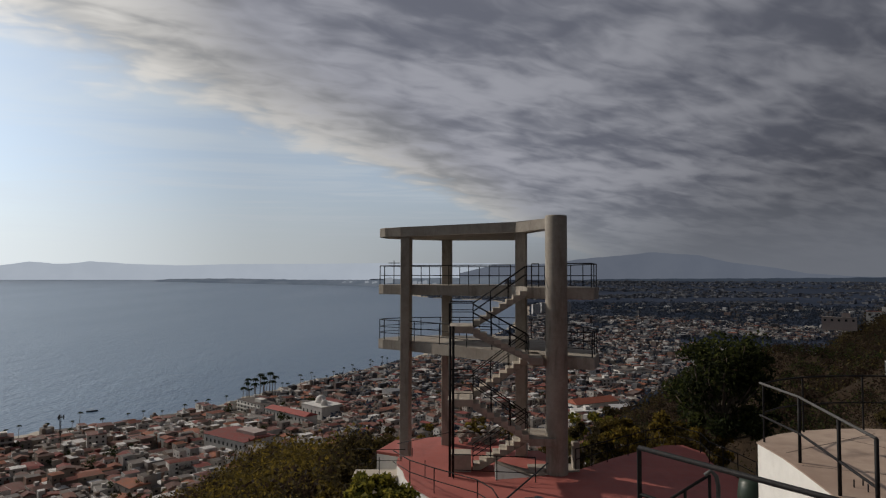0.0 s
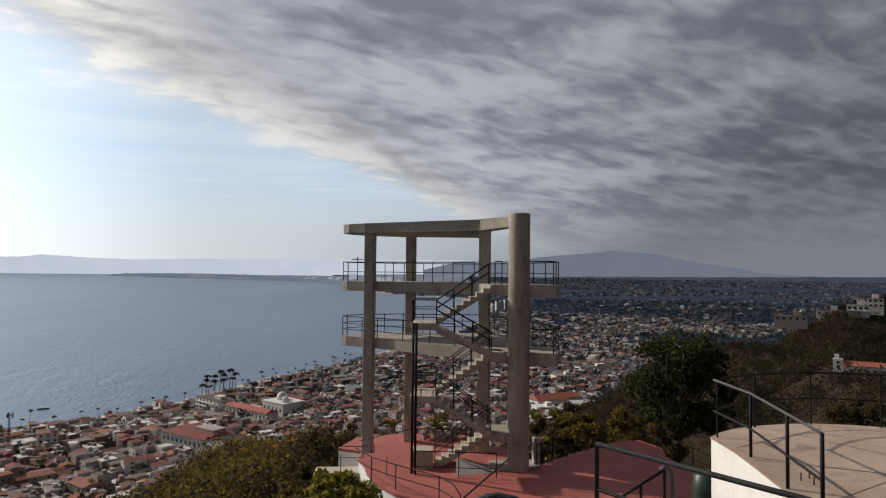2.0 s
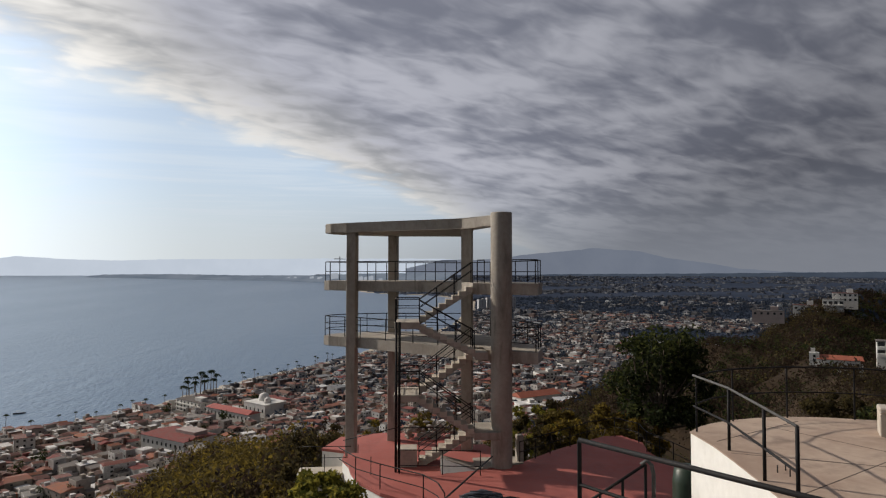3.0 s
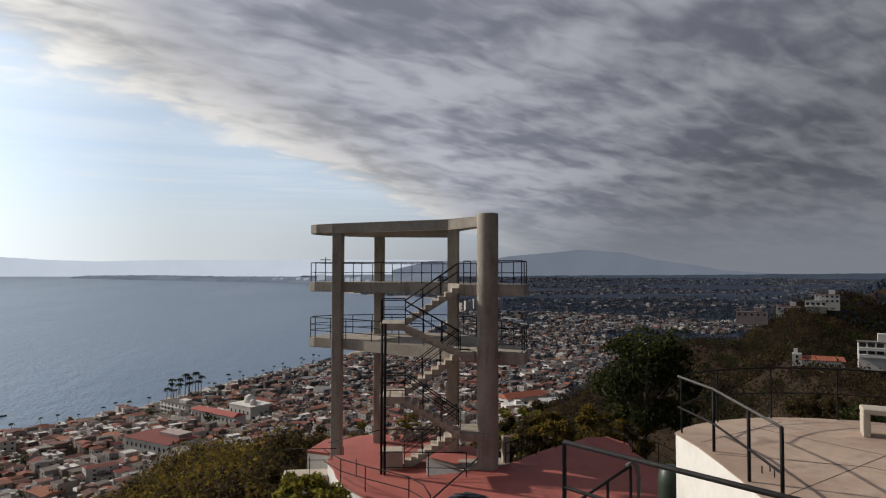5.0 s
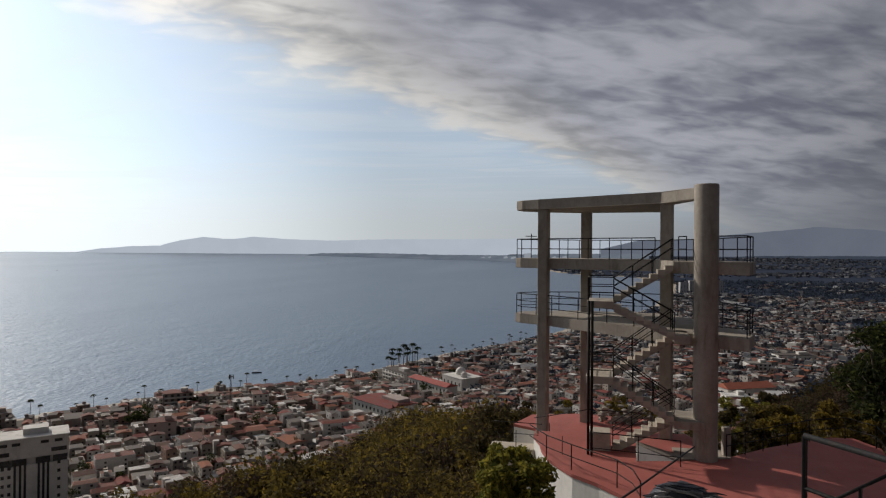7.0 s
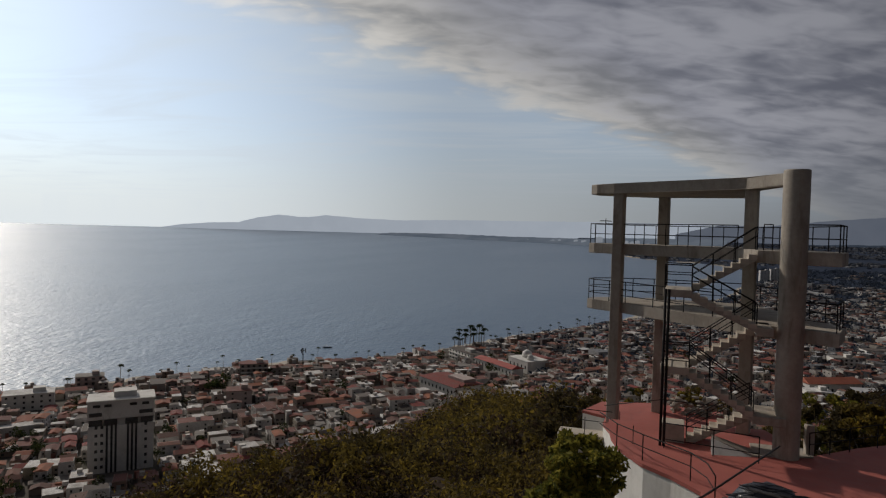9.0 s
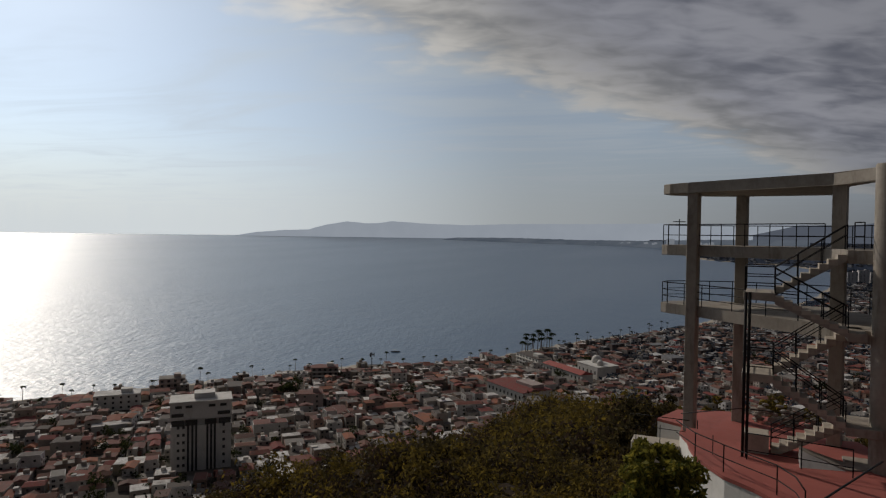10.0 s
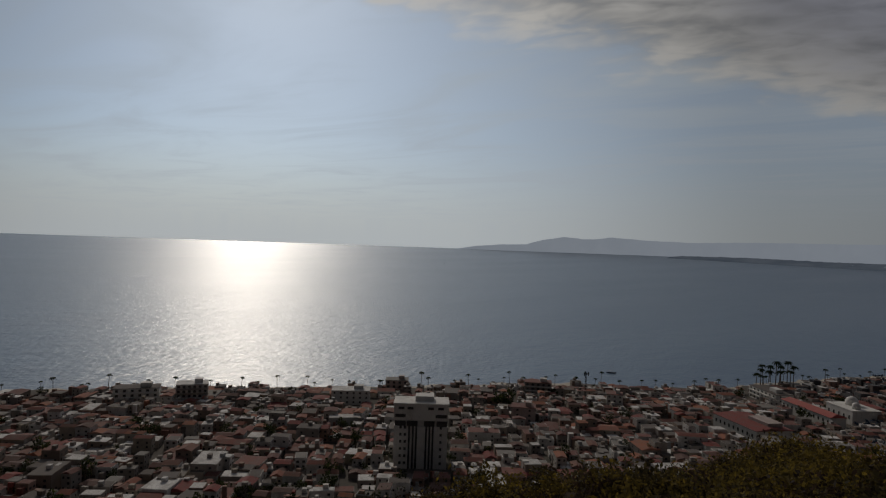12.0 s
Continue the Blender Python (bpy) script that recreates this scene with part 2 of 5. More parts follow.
FLAT_ROOF_OBJ = picked("flat_roof", [(0.24, 0.225, 0.21), (0.13, 0.115, 0.11), (0.17, 0.058, 0.048), (0.66, 0.64, 0.62), (0.15, 0.13, 0.12), (0.20, 0.068, 0.055), (0.09, 0.075, 0.07), (0.78, 0.77, 0.75)], 0.9, False, 0.5, 0.2)
TOWN_WALL = picked("town_walls", [(0.58, 0.56, 0.54), (0.72, 0.70, 0.68), (0.38, 0.33, 0.27), (0.46, 0.42, 0.38), (0.33, 0.21, 0.165), (0.42, 0.42, 0.42), (0.26, 0.23, 0.21), (0.74, 0.71, 0.67), (0.22, 0.17, 0.14), (0.30, 0.27, 0.25)], 0.9, True, 0.35, 0.2)
TOWN_WALL_OBJ = picked("town_wall", [(0.58, 0.56, 0.54), (0.72, 0.70, 0.68), (0.38, 0.33, 0.27), (0.46, 0.42, 0.38), (0.33, 0.21, 0.165), (0.42, 0.42, 0.42), (0.26, 0.23, 0.21), (0.74, 0.71, 0.67), (0.22, 0.17, 0.14), (0.30, 0.27, 0.25)], 0.9, False, 0.35, 0.2)
# haze painted into the base colours of the distant walls as blue-grey
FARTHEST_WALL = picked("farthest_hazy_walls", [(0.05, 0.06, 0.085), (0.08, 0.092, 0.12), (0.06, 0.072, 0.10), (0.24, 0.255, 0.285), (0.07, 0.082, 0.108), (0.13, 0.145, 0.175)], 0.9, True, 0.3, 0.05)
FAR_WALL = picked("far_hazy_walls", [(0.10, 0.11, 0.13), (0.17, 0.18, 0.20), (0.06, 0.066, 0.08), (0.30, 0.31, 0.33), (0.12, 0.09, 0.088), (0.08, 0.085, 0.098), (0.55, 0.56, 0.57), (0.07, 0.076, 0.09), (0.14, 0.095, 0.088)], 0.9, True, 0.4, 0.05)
WINDOW = surface("dark_window_glass", ((0.02, 0.022, 0.025), (0.04, 0.042, 0.045)), 0.3, 0.25, 0.0)
RED_ROOF = surface("bright_red_sheet_roof", ((0.30, 0.055, 0.045), (0.38, 0.085, 0.065)), 0.2, 0.7, 0.2, 3, ((0.2, 0.08, 0.06), 0.5, 0.4, (1, 1, 1)))
LEAF_YELLOW = leaf_material("yellow_olive_leaves", (0.07, 0.052, 0.016), (0.145, 0.108, 0.028), (0.25, 0.175, 0.03))
LEAF_MANGO = leaf_material("mango_leaves", (0.07, 0.08, 0.018), (0.18, 0.175, 0.036), (0.32, 0.27, 0.045))
LEAF_SCRUB = leaf_material("dry_scrub_leaves", (0.04, 0.033, 0.017), (0.078, 0.06, 0.027), (0.11, 0.085, 0.026))
LEAF_DARK = leaf_material("dark_green_leaves", (0.014, 0.020, 0.009), (0.034, 0.044, 0.016), (0.085, 0.095, 0.026))
LEAF_BROWN = leaf_material("brown_dry_leaves", (0.032, 0.021, 0.015), (0.058, 0.038, 0.027), (0.04, 0.03, 0.017))
# leaf colours carry a painted blue haze tint
FAR_LEAF = leaf_material("hazy_plain_foliage", (0.028, 0.038, 0.058), (0.044, 0.056, 0.080))
PALM_LEAF = leaf_material("palm_fronds", (0.018, 0.028, 0.012), (0.04, 0.055, 0.02))
NAVY = surface("dark_plastic_sheet", ((0.012, 0.014, 0.022), (0.03, 0.033, 0.045)), 3, 0.35, 0.5, 14)
SHRED = surface("frayed_grey_plastic", ((0.10, 0.10, 0.11), (0.22, 0.22, 0.23)), 6, 0.5, 0.4, 20)
DRUM = surface("dark_green_plastic", ((0.012, 0.026, 0.016), (0.02, 0.036, 0.022)), 2, 0.45, 0.1, 12)
TOWN_WHITE = surface("white_rendered_wall", ((0.58, 0.57, 0.54), (0.70, 0.68, 0.65)), 0.15, 0.85, 0.1, 3, ((0.35, 0.32, 0.28), 0.5, 0.3, (1, 1, 0.4)))
PALE_BLOCK = surface("pale_grey_render", ((0.42, 0.42, 0.43), (0.52, 0.52, 0.53)), 0.12, 0.85, 0.1, 3, ((0.28, 0.27, 0.27), 0.5, 0.25, (1, 1, 0.3)))
PINK_WALL = surface("dull_pink_render", ((0.36, 0.29, 0.27), (0.46, 0.38, 0.35)), 0.15, 0.85, 0.1, 3, ((0.25, 0.2, 0.18), 0.4, 0.3, (1, 1, 0.4)))
ORANGE_TILE = surface("orange_roof_tiles", ((0.26, 0.075, 0.045), (0.35, 0.11, 0.065)), 0.4, 0.85, 0.4, 4)
SEA_MAT = sea_material()
# haze painted into the glow colours, paler and bluer with distance
FAR_HILL = hazy_glow_material("far_hazy_hills", (0.54, 0.60, 0.69), (0.57, 0.63, 0.72), 0, 1)
FAR_MOUNTAIN = hazy_glow_material("far_hazy_mountain", (0.155, 0.178, 0.228), (0.17, 0.193, 0.243), 0, 1)
LOW_RIDGE = hazy_glow_material("far_hazy_ridge", (0.045, 0.058, 0.082), (0.058, 0.072, 0.098), 0, 1)
HAZY_BLOCK = hazy_glow_material("far_hazy_towers", (0.30, 0.33, 0.38), (0.37, 0.40, 0.45), 0, 1)
SPIT_MAT = hazy_glow_material("far_hazy_spit", (0.135, 0.165, 0.21), (0.19, 0.22, 0.265), 0, 1)


# ---- building blocks ----
def to_mesh(name, bm, material):
    me = bpy.data.meshes.new(name)
    bm.normal_update()
    bm.to_mesh(me)
    bm.free()
    for m in material if isinstance(material, (list, tuple)) else [material]:
        me.materials.append(m)
    return me


def part(name, bm, material, parent, label=""):
    ob = new(name, to_mesh(name, bm, material))
    ob.parent = parent
    return tagged(ob, label)


def thing(name, label, category, group="", kind="", at=(0, 0, 0)):
    ob = tagged(new(name), label, category, group, kind)
    ob.location = at
    return ob


def box(bm, centre, size, turn=0.0, bevel=0.0, mat=0):
    m = Matrix.Translation(centre) @ Matrix.Rotation(turn, 4, "Z") @ Matrix.Diagonal((*size, 1))
    made = bmesh.ops.create_cube(bm, size=1.0, matrix=m)
    faces = {f for v in made["verts"] for f in v.link_faces}
    for f in faces:
        f.material_index = mat
    if bevel:
        edges = list({e for f in faces for e in f.edges})
        bmesh.ops.bevel(bm, geom=edges, offset=bevel, segments=1, affect="EDGES")
    return bm


def prism(bm, outline, z0, z1, bevel=0.0):
    """An upright slab over an outline given anticlockwise; z0 and z1 may be functions of x and y."""
    low, high = (z0 if callable(z0) else lambda x, y: z0), (z1 if callable(z1) else lambda x, y: z1)
    a = [bm.verts.new((x, y, low(x, y))) for x, y in outline]
    b = [bm.verts.new((x, y, high(x, y))) for x, y in outline]
    n = len(outline)
    made = [bm.faces.new(list(reversed(a))), bm.faces.new(b)]
    for i in range(n):
        made.append(bm.faces.new((a[i], a[(i + 1) % n], b[(i + 1) % n], b[i])))
    if bevel:
        rim = [e for e in made[1].edges] + [e for e in made[0].edges]
        bmesh.ops.bevel(bm, geom=rim, offset=bevel, segments=1, affect="EDGES")
    return bm


def tube(bm, points, radius, sides=8):
    """A round bar along points, with mitred joints."""
    pts = [Vector(p) for p in points]
    rings = []
    for i, p in enumerate(pts):
        ahead = (pts[min(i + 1, len(pts) - 1)] - pts[max(i - 1, 0)]).normalized()
        side = ahead.cross((0, 0, 1) if abs(ahead.z) < 0.95 else (1, 0, 0)).normalized()
        over = side.cross(ahead)
        r = radius[i] if isinstance(radius, (list, tuple)) else radius
        rings.append([bm.verts.new(p + r * (math.cos(k * math.tau / sides) * side + math.sin(k * math.tau / sides) * over)) for k in range(sides)])
    for a, b in zip(rings, rings[1:]):
        for k in range(sides):
            bm.faces.new((a[k], b[k], b[(k + 1) % sides], a[(k + 1) % sides])).smooth = sides > 6
    bm.faces.new(rings[0])
    bm.faces.new(list(reversed(rings[-1])))
    return bm


def railing(parent, path, heights, spacing=1.1, radius=0.024, posts=None, name="railing", top_radius=None):
    """An iron railing along the foot points of path: a handrail, lower bars, and posts."""
    pts = [Vector(p) for p in path]
    bm = tube(bmesh.new(), [p + Vector((0, 0, heights[0])) for p in pts], top_radius or radius)
    top = part(name, bm, IRON, parent)
    for h in heights[1:]:
        part("lower_bar", tube(bmesh.new(), [p + Vector((0, 0, h)) for p in pts], radius * 0.8, 6), IRON, top)
    if posts is None:
        posts = []
        for a, b in zip(pts, pts[1:]):
            k = max(1, round((b - a).length / spacing))
            posts += [a.lerp(b, i / k) for i in range(k)]
        posts.append(pts[-1])
    for p in posts:
        p = Vector(p)
        part("post", tube(bmesh.new(), [p, p + Vector((0, 0, heights[0]))], radius, 6), IRON, top)
    return top


# ---- the lie of the land ----
SHORE = [(-900, -420), (-700, -140), (-534, 115), (-460, 237), (-389, 343), (-331, 449), (-262, 512), (-224, 570), (-212, 612), (-188, 676), (-158, 745), (-112, 840), (-86, 900), (-60, 1003), (-27, 1075), (32, 1235), (80, 1395), (112, 1600), (150, 1840), (178, 2100), (167, 2284), (86, 2494), (0, 2570), (-136, 2657), (-210, 2737), (-400, 3250), (-520, 3740)]
RIDGE = [(20, -80, 9), (4, -12, 4.5), (2, 12, 1.5), (3, 26, -1.2), (0, 35, -2.6), (-8, 52, -6.5), (-22, 82, -15.5), (-40, 118, -27), (-48, 150, -48)]
SHOULDER = [(-2, 30, -3.5), (-30, 50, -12.2), (-44, 52, -17.8), (-56, 50, -25)]
SPUR = [(34, 0, -4), (52, 45, -10), (86, 118, -16), (116, 190, -19), (180, 285, -21), (243, 385, -11), (330, 440, -3), (480, 470, 24)]
SPUR_NEAR = [(116, 190, -19), (95, 190, -26), (72, 200, -44)]
SPUR_LOW = [(180, 285, -26), (165, 385, -34), (150, 430, -52)]


def segment_distance(x, y, a, b):
    ax, ay, bx, by = a[0], a[1], b[0], b[1]
    t = np.clip(((x - ax) * (bx - ax) + (y - ay) * (by - ay)) / ((bx - ax) ** 2 + (by - ay) ** 2), 0, 1)
    return np.hypot(x - ax - t * (bx - ax), y - ay - t * (by - ay)), t


def shore_distance(x, y):
    """Metres inland of the shore; negative over the sea."""
    x, y = np.asarray(x, float), np.asarray(y, float)
    best, side = np.full(x.shape, 1e9), np.zeros(x.shape)
    for a, b in zip(SHORE, SHORE[1:]):
        d, _ = segment_distance(x, y, a, b)
        s = (b[0] - a[0]) * (y - a[1]) - (b[1] - a[1]) * (x - a[0])
        near = d < best
        best, side = np.where(near, d, best), np.where(near, s, side)
    return np.where(side < 0, best, -best)


def lift(x, y):
    """How far the far sheet rises, so that it meets the horizon where it ends."""
    return 89.3 * (np.clip(np.hypot(x, y) - 1000, 0, None) / 3900) ** 1.5


def hill(x, y, ridge, slope, slope_east=None):
    best = np.full(np.shape(x), -1e9)
    for a, b in zip(ridge, ridge[1:]):
        d, t = segment_distance(x, y, a, b)
        s = slope
        if slope_east is not None:
            east = (b[0] - a[0]) * (y - a[1]) - (b[1] - a[1]) * (x - a[0]) < 0
            s = np.where(east, slope_east, slope)
        best = np.maximum(best, a[2] + t * (b[2] - a[2]) - s * d)
    return best


def rolling(x, y):
    return 1.6 * np.sin(x * 0.071 + 1.3) * np.sin(y * 0.057 + 0.4) + 0.9 * np.sin(x * 0.19 + y * 0.13)


def flat_land(x, y):
    d = shore_distance(x, y)
    return SEA + lift(x, y) + np.where(d > 0, np.minimum(1.2 + d * 0.03, 9.0), np.maximum(d * 0.2, -6.0))


def high_land(x, y):
    x, y = np.asarray(x, float), np.asarray(y, float)
    r = np.hypot(x, y)
    h = np.maximum(np.maximum(hill(x, y, RIDGE, 0.55, 0.62), hill(x, y, SHOULDER, 0.6)), np.maximum(hill(x, y, SPUR, 0.85, 0.4), np.maximum(hill(x, y, SPUR_LOW, 0.7), hill(x, y, SPUR_NEAR, 0.6))))
    return h + rolling(x, y) * np.clip((r - 45) / 60, 0, 1)


def ground_z(x, y):
    return np.maximum(flat_land(x, y), high_land(x, y))


def polar_sheet(name, height, materials, pick, azimuths, radii):
    az, rr = np.radians(np.array(azimuths)), np.array(radii)
    R, A = np.meshgrid(rr, az, indexing="ij")
    X, Y = R * np.sin(A), R * np.cos(A)
    Zs = height(X, Y)
    nr, na = R.shape
    verts = np.stack([X, Y, Zs], -1).reshape(-1, 3)
    i, j = np.meshgrid(np.arange(nr - 1), np.arange(na), indexing="ij")
    jn = (j + 1) % na
    faces = np.stack([i * na + j, i * na + jn, (i + 1) * na + jn, (i + 1) * na + j], -1).reshape(-1, 4)[:, ::-1]
    me = bpy.data.meshes.new(name)
    me.from_pydata(verts.tolist(), [], faces.tolist())
    for m in materials:
        me.materials.append(m)
    if pick is not None:
        c = verts[faces].mean(1)
        me.polygons.foreach_set("material_index", pick(c[:, 0], c[:, 1], c[:, 2]).astype(np.int32))
    me.polygons.foreach_set("use_smooth", np.ones(len(faces), dtype=bool))
    me.update()
    return new(name, me)


def ground_kind(x, y, z):
    d, flat, r = shore_distance(x, y), flat_land(x, y), np.hypot(x, y)
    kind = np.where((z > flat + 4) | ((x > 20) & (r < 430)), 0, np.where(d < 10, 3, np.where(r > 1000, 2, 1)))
    return kind


AZ = sorted(set([round(a, 2) for a in np.arange(-92, 52, 0.6)] + list(range(52, 268, 6))))
RINGS = [1.5] + list(np.geomspace(4, 4960, 210))
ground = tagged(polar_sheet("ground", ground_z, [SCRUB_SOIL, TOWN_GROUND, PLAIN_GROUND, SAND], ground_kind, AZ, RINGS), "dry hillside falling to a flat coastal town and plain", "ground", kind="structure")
sea = tagged(polar_sheet("water", lambda x, y: SEA + lift(x, y), [SEA_MAT], None, AZ, [60] + list(np.geomspace(150, 4970, 120))), "calm grey-blue sea of the bay with sun glitter", "sea", kind="structure")


def far_range(name, profile, radius, base_el, material, label, thick=60):
    """A far range of hills as a ridge with depth: azimuth and height angle along its crest."""
    az = np.arange(profile[0][0], profile[-1][0] + 0.01, 0.25)
    el = np.interp(az, [p[0] for p in profile], [p[1] for p in profile])
    bm = bmesh.new()
    rows = []
    for a, e in zip(az, el):
        e = e + 0.05 * noise.noise((a * 0.9, radius, 0)) + 0.025 * noise.noise((a * 3.1, radius, 2))
        s, c = math.sin(radians(a)), math.cos(radians(a))
        z1, z0 = EYE_Z + radius * math.tan(radians(e)), EYE_Z + (radius - thick) * math.tan(radians(min(base_el, e - 0.05)))
        rows.append([bm.verts.new((q * s, q * c, z)) for q, z in ((radius - thick, z0), (radius - thick * 0.4, z0 * 0.35 + z1 * 0.65), (radius, z1), (radius + 10, z0))])
    for a, b in zip(rows, rows[1:]):
        for k in range(3):
            bm.faces.new((a[k], b[k], b[k + 1], a[k + 1])).smooth = True
    ob = new(name, to_mesh(name, bm, material))
    return tagged(ob, label, "hills", kind="structure")


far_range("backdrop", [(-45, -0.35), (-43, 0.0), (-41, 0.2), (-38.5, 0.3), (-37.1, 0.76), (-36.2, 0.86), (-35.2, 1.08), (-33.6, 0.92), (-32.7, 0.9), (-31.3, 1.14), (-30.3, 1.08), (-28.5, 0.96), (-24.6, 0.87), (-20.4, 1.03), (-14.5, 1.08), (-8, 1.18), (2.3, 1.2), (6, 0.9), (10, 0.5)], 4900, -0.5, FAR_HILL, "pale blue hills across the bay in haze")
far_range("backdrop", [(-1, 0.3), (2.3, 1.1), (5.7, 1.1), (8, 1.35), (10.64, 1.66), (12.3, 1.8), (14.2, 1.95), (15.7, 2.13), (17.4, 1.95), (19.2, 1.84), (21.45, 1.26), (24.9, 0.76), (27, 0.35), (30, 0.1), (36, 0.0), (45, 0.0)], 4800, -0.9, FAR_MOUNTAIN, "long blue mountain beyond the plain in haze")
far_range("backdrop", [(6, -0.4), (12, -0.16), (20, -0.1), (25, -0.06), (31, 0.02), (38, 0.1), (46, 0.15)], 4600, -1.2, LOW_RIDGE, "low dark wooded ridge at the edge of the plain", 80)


def wooded_spit():
    """The low far shore that runs out into the bay."""
    bm, rows = bmesh.new(), []
    for a in np.arange(-27.0, 3.2, 0.2):
        foot = np.interp(a, [-27, -21.8, -17.3, -11.3, -8.3, 12], [-0.45, -0.58, -0.69, -0.8, -0.94, -1.4])
        top = np.interp(a, [-27, -25.5, -20.6, -15, -8, -5.5, 3.2], [-0.42, -0.24, -0.2, -0.3, -0.3, -0.15, -0.05])
        top += 0.03 * noise.noise((a * 2.3, 0, 0)) + 0.03 * noise.noise((a * 7.1, 3, 0))
        r = next(q for q in range(2000, 4960, 10) if math.degrees(math.atan((SEA + float(lift(q, 0)) - EYE_Z) / q)) > foot)
        s, c = math.sin(radians(a)), math.cos(radians(a))
        zs = [SEA + float(lift(r, 0)) - 2, EYE_Z + (r + 15) * math.tan(radians(foot * 0.7 + top * 0.3)), EYE_Z + (r + 160) * math.tan(radians(top)), SEA - 5]
        rows.append([bm.verts.new((q * s, q * c, z)) for q, z in zip((r, r + 15, r + 160, r + 200), zs)])
    for p, q in zip(rows, rows[1:]):
        for k in range(3):
            bm.faces.new((p[k], q[k], q[k + 1], p[k + 1]))
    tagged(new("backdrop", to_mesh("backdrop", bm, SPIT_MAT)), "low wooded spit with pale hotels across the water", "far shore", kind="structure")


wooded_spit()


def shore_radius(foot):
    """How far off the water's edge is that lies at this angle below the horizon."""
    return next(q for q in range(2000, 4960, 10) if math.degrees(math.atan((SEA + float(lift(q, 0)) - EYE_Z) / q)) > foot)


# ---- the lookout tower ----
DECK_LOW, DECK_HIGH, ROOF_Z = 5.0, 7.96, 11.0
CYL = (3.70, 28.42)


def lookout_tower():
    tower = thing("lookout_tower", "unfinished concrete lookout tower with two decks, stairs and black railings", "tower")
    turn = radians(-15)
    for x, y in ((2.40, 31.1), (-3.40, 34.2), (-1.36, 37.2)):
        part("column", box(bmesh.new(), (x, y, 4.66), (0.5, 0.5, 11.9), turn, 0.02), CONCRETE, tower)
    for x, y in ((2.36, 30.99), (-3.44, 34.09)):
        part("column_head", box(bmesh.new(), (x, y, 10.73), (0.46, 0.46, 0.52), turn, 0.01), CONCRETE, tower)
    bm = bmesh.new()
    tube(bm, [(*CYL, z) for z in (-0.4, 0.0, 2.5, 5.0, 7.5, 11.02)] + [(*CYL, 11.07)], [0.472] * 6 + [0.45], 40)
    part("round_column", bm, CONCRETE, tower, "tall round concrete column with water stains")
    # roof slab with a downstand rim
    roof = [(-4.94, 35.0), (-4.6, 34.55), (-3.6, 33.9), (2.1, 30.76), (3.3, 28.9), (3.62, 29.1), (2.75, 31.6), (2.6, 37.5), (-1.8, 37.7), (-3.6, 36.9), (-4.7, 35.9)]
    top = part("roof_slab", prism(bmesh.new(), roof, ROOF_Z - 0.5, ROOF_Z, 0.03), CONCRETE, tower)
    # decks: straight above, bowed below
    high = [(-5.05, 35.5), (-4.75, 35.15), (-3.2, 34.2), (1.95, 31.55), (2.5, 29.05), (5.17, 27.70), (5.75, 29.6), (4.6, 33.5), (2.8, 37.5), (-1.8, 37.8), (-4.0, 37.0), (-4.9, 36.2)]
    low = [(-5.05, 35.5), (-4.75, 35.15), (-3.0, 34.0), (-1.6, 32.75), (-0.2, 31.55), (1.0, 30.55), (2.5, 29.2), (5.18, 27.68), (5.75, 29.6), (4.6, 33.5), (2.8, 37.5), (-1.8, 37.8), (-4.0, 37.0), (-4.9, 36.2)]
    part("deck", prism(bmesh.new(), high, DECK_HIGH - 0.52, DECK_HIGH, 0.025), CONCRETE, tower, "upper concrete viewing deck")
    part("deck", prism(bmesh.new(), low, DECK_LOW - 0.52, DECK_LOW, 0.025), CONCRETE, tower, "lower concrete deck with a bowed front edge")
    inset = lambda pts, z: [(x * 0.985, 33 + (y - 33) * 0.985, z) for x, y in pts]
    railing(tower, inset(high[:4], DECK_HIGH), (1.02, 0.5), 1.25)
    railing(tower, inset([(2.75, 29.05), (3.05, 28.9)], DECK_HIGH), (1.02, 0.5), 1.0)
    railing(tower, inset([(3.95, 28.35)] + high[5:] + high[:1], DECK_HIGH), (1.02, 0.5), 1.25)
    railing(tower, inset(low[:6], DECK_LOW), (1.05, 0.68, 0.36), 1.25)
    railing(tower, inset([(3.95, 28.35)] + low[7:] + low[:1], DECK_LOW), (1.05, 0.68, 0.36), 1.25)

    # stairs: five flights that turn back on one another
    front, back, west, east = (27.75, 28.62), (28.72, 29.6), 0.1, 2.45
    levels = [0.0, 1.6, 3.22, DECK_LOW, 6.3, DECK_HIGH]

    def flight(y0, y1, z0, z1, up_east):
        n = 9
        rise, run = (z1 - z0) / n, (east - west) / (n - 1)
        sloped = bmesh.new()
        x0, x1 = (west, east) if up_east else (east, west)
        s = 1 if up_east else -1
        lines = [(x0 - s * 0.05, z0 - 0.22), (x0 - s * 0.05, z0 - 0.02), (x1, z1 - rise - 0.02), (x1, z1 - 0.42)]
        a = [sloped.verts.new((x, y0, z)) for x, z in lines]
        b = [sloped.verts.new((x, y1, z)) for x, z in lines]
        sloped.faces.new(a), sloped.faces.new(list(reversed(b)))
        for i in range(4):
            sloped.faces.new((a[i], b[i], b[(i + 1) % 4], a[(i + 1) % 4]))
        bmesh.ops.recalc_face_normals(sloped, faces=sloped.faces)
        slab = part("stair_flight", sloped, CONCRETE, tower)
        for k in range(n - 1):
            cx = x0 + s * run * (k + 0.5)
            part("step", box(bmesh.new(), (cx, (y0 + y1) / 2, z0 + rise * (k + 1) - rise * 0.62), (run + 0.012, y1 - y0 + 0.01, rise * 1.24), 0, 0.008), STEP_CONCRETE, slab)
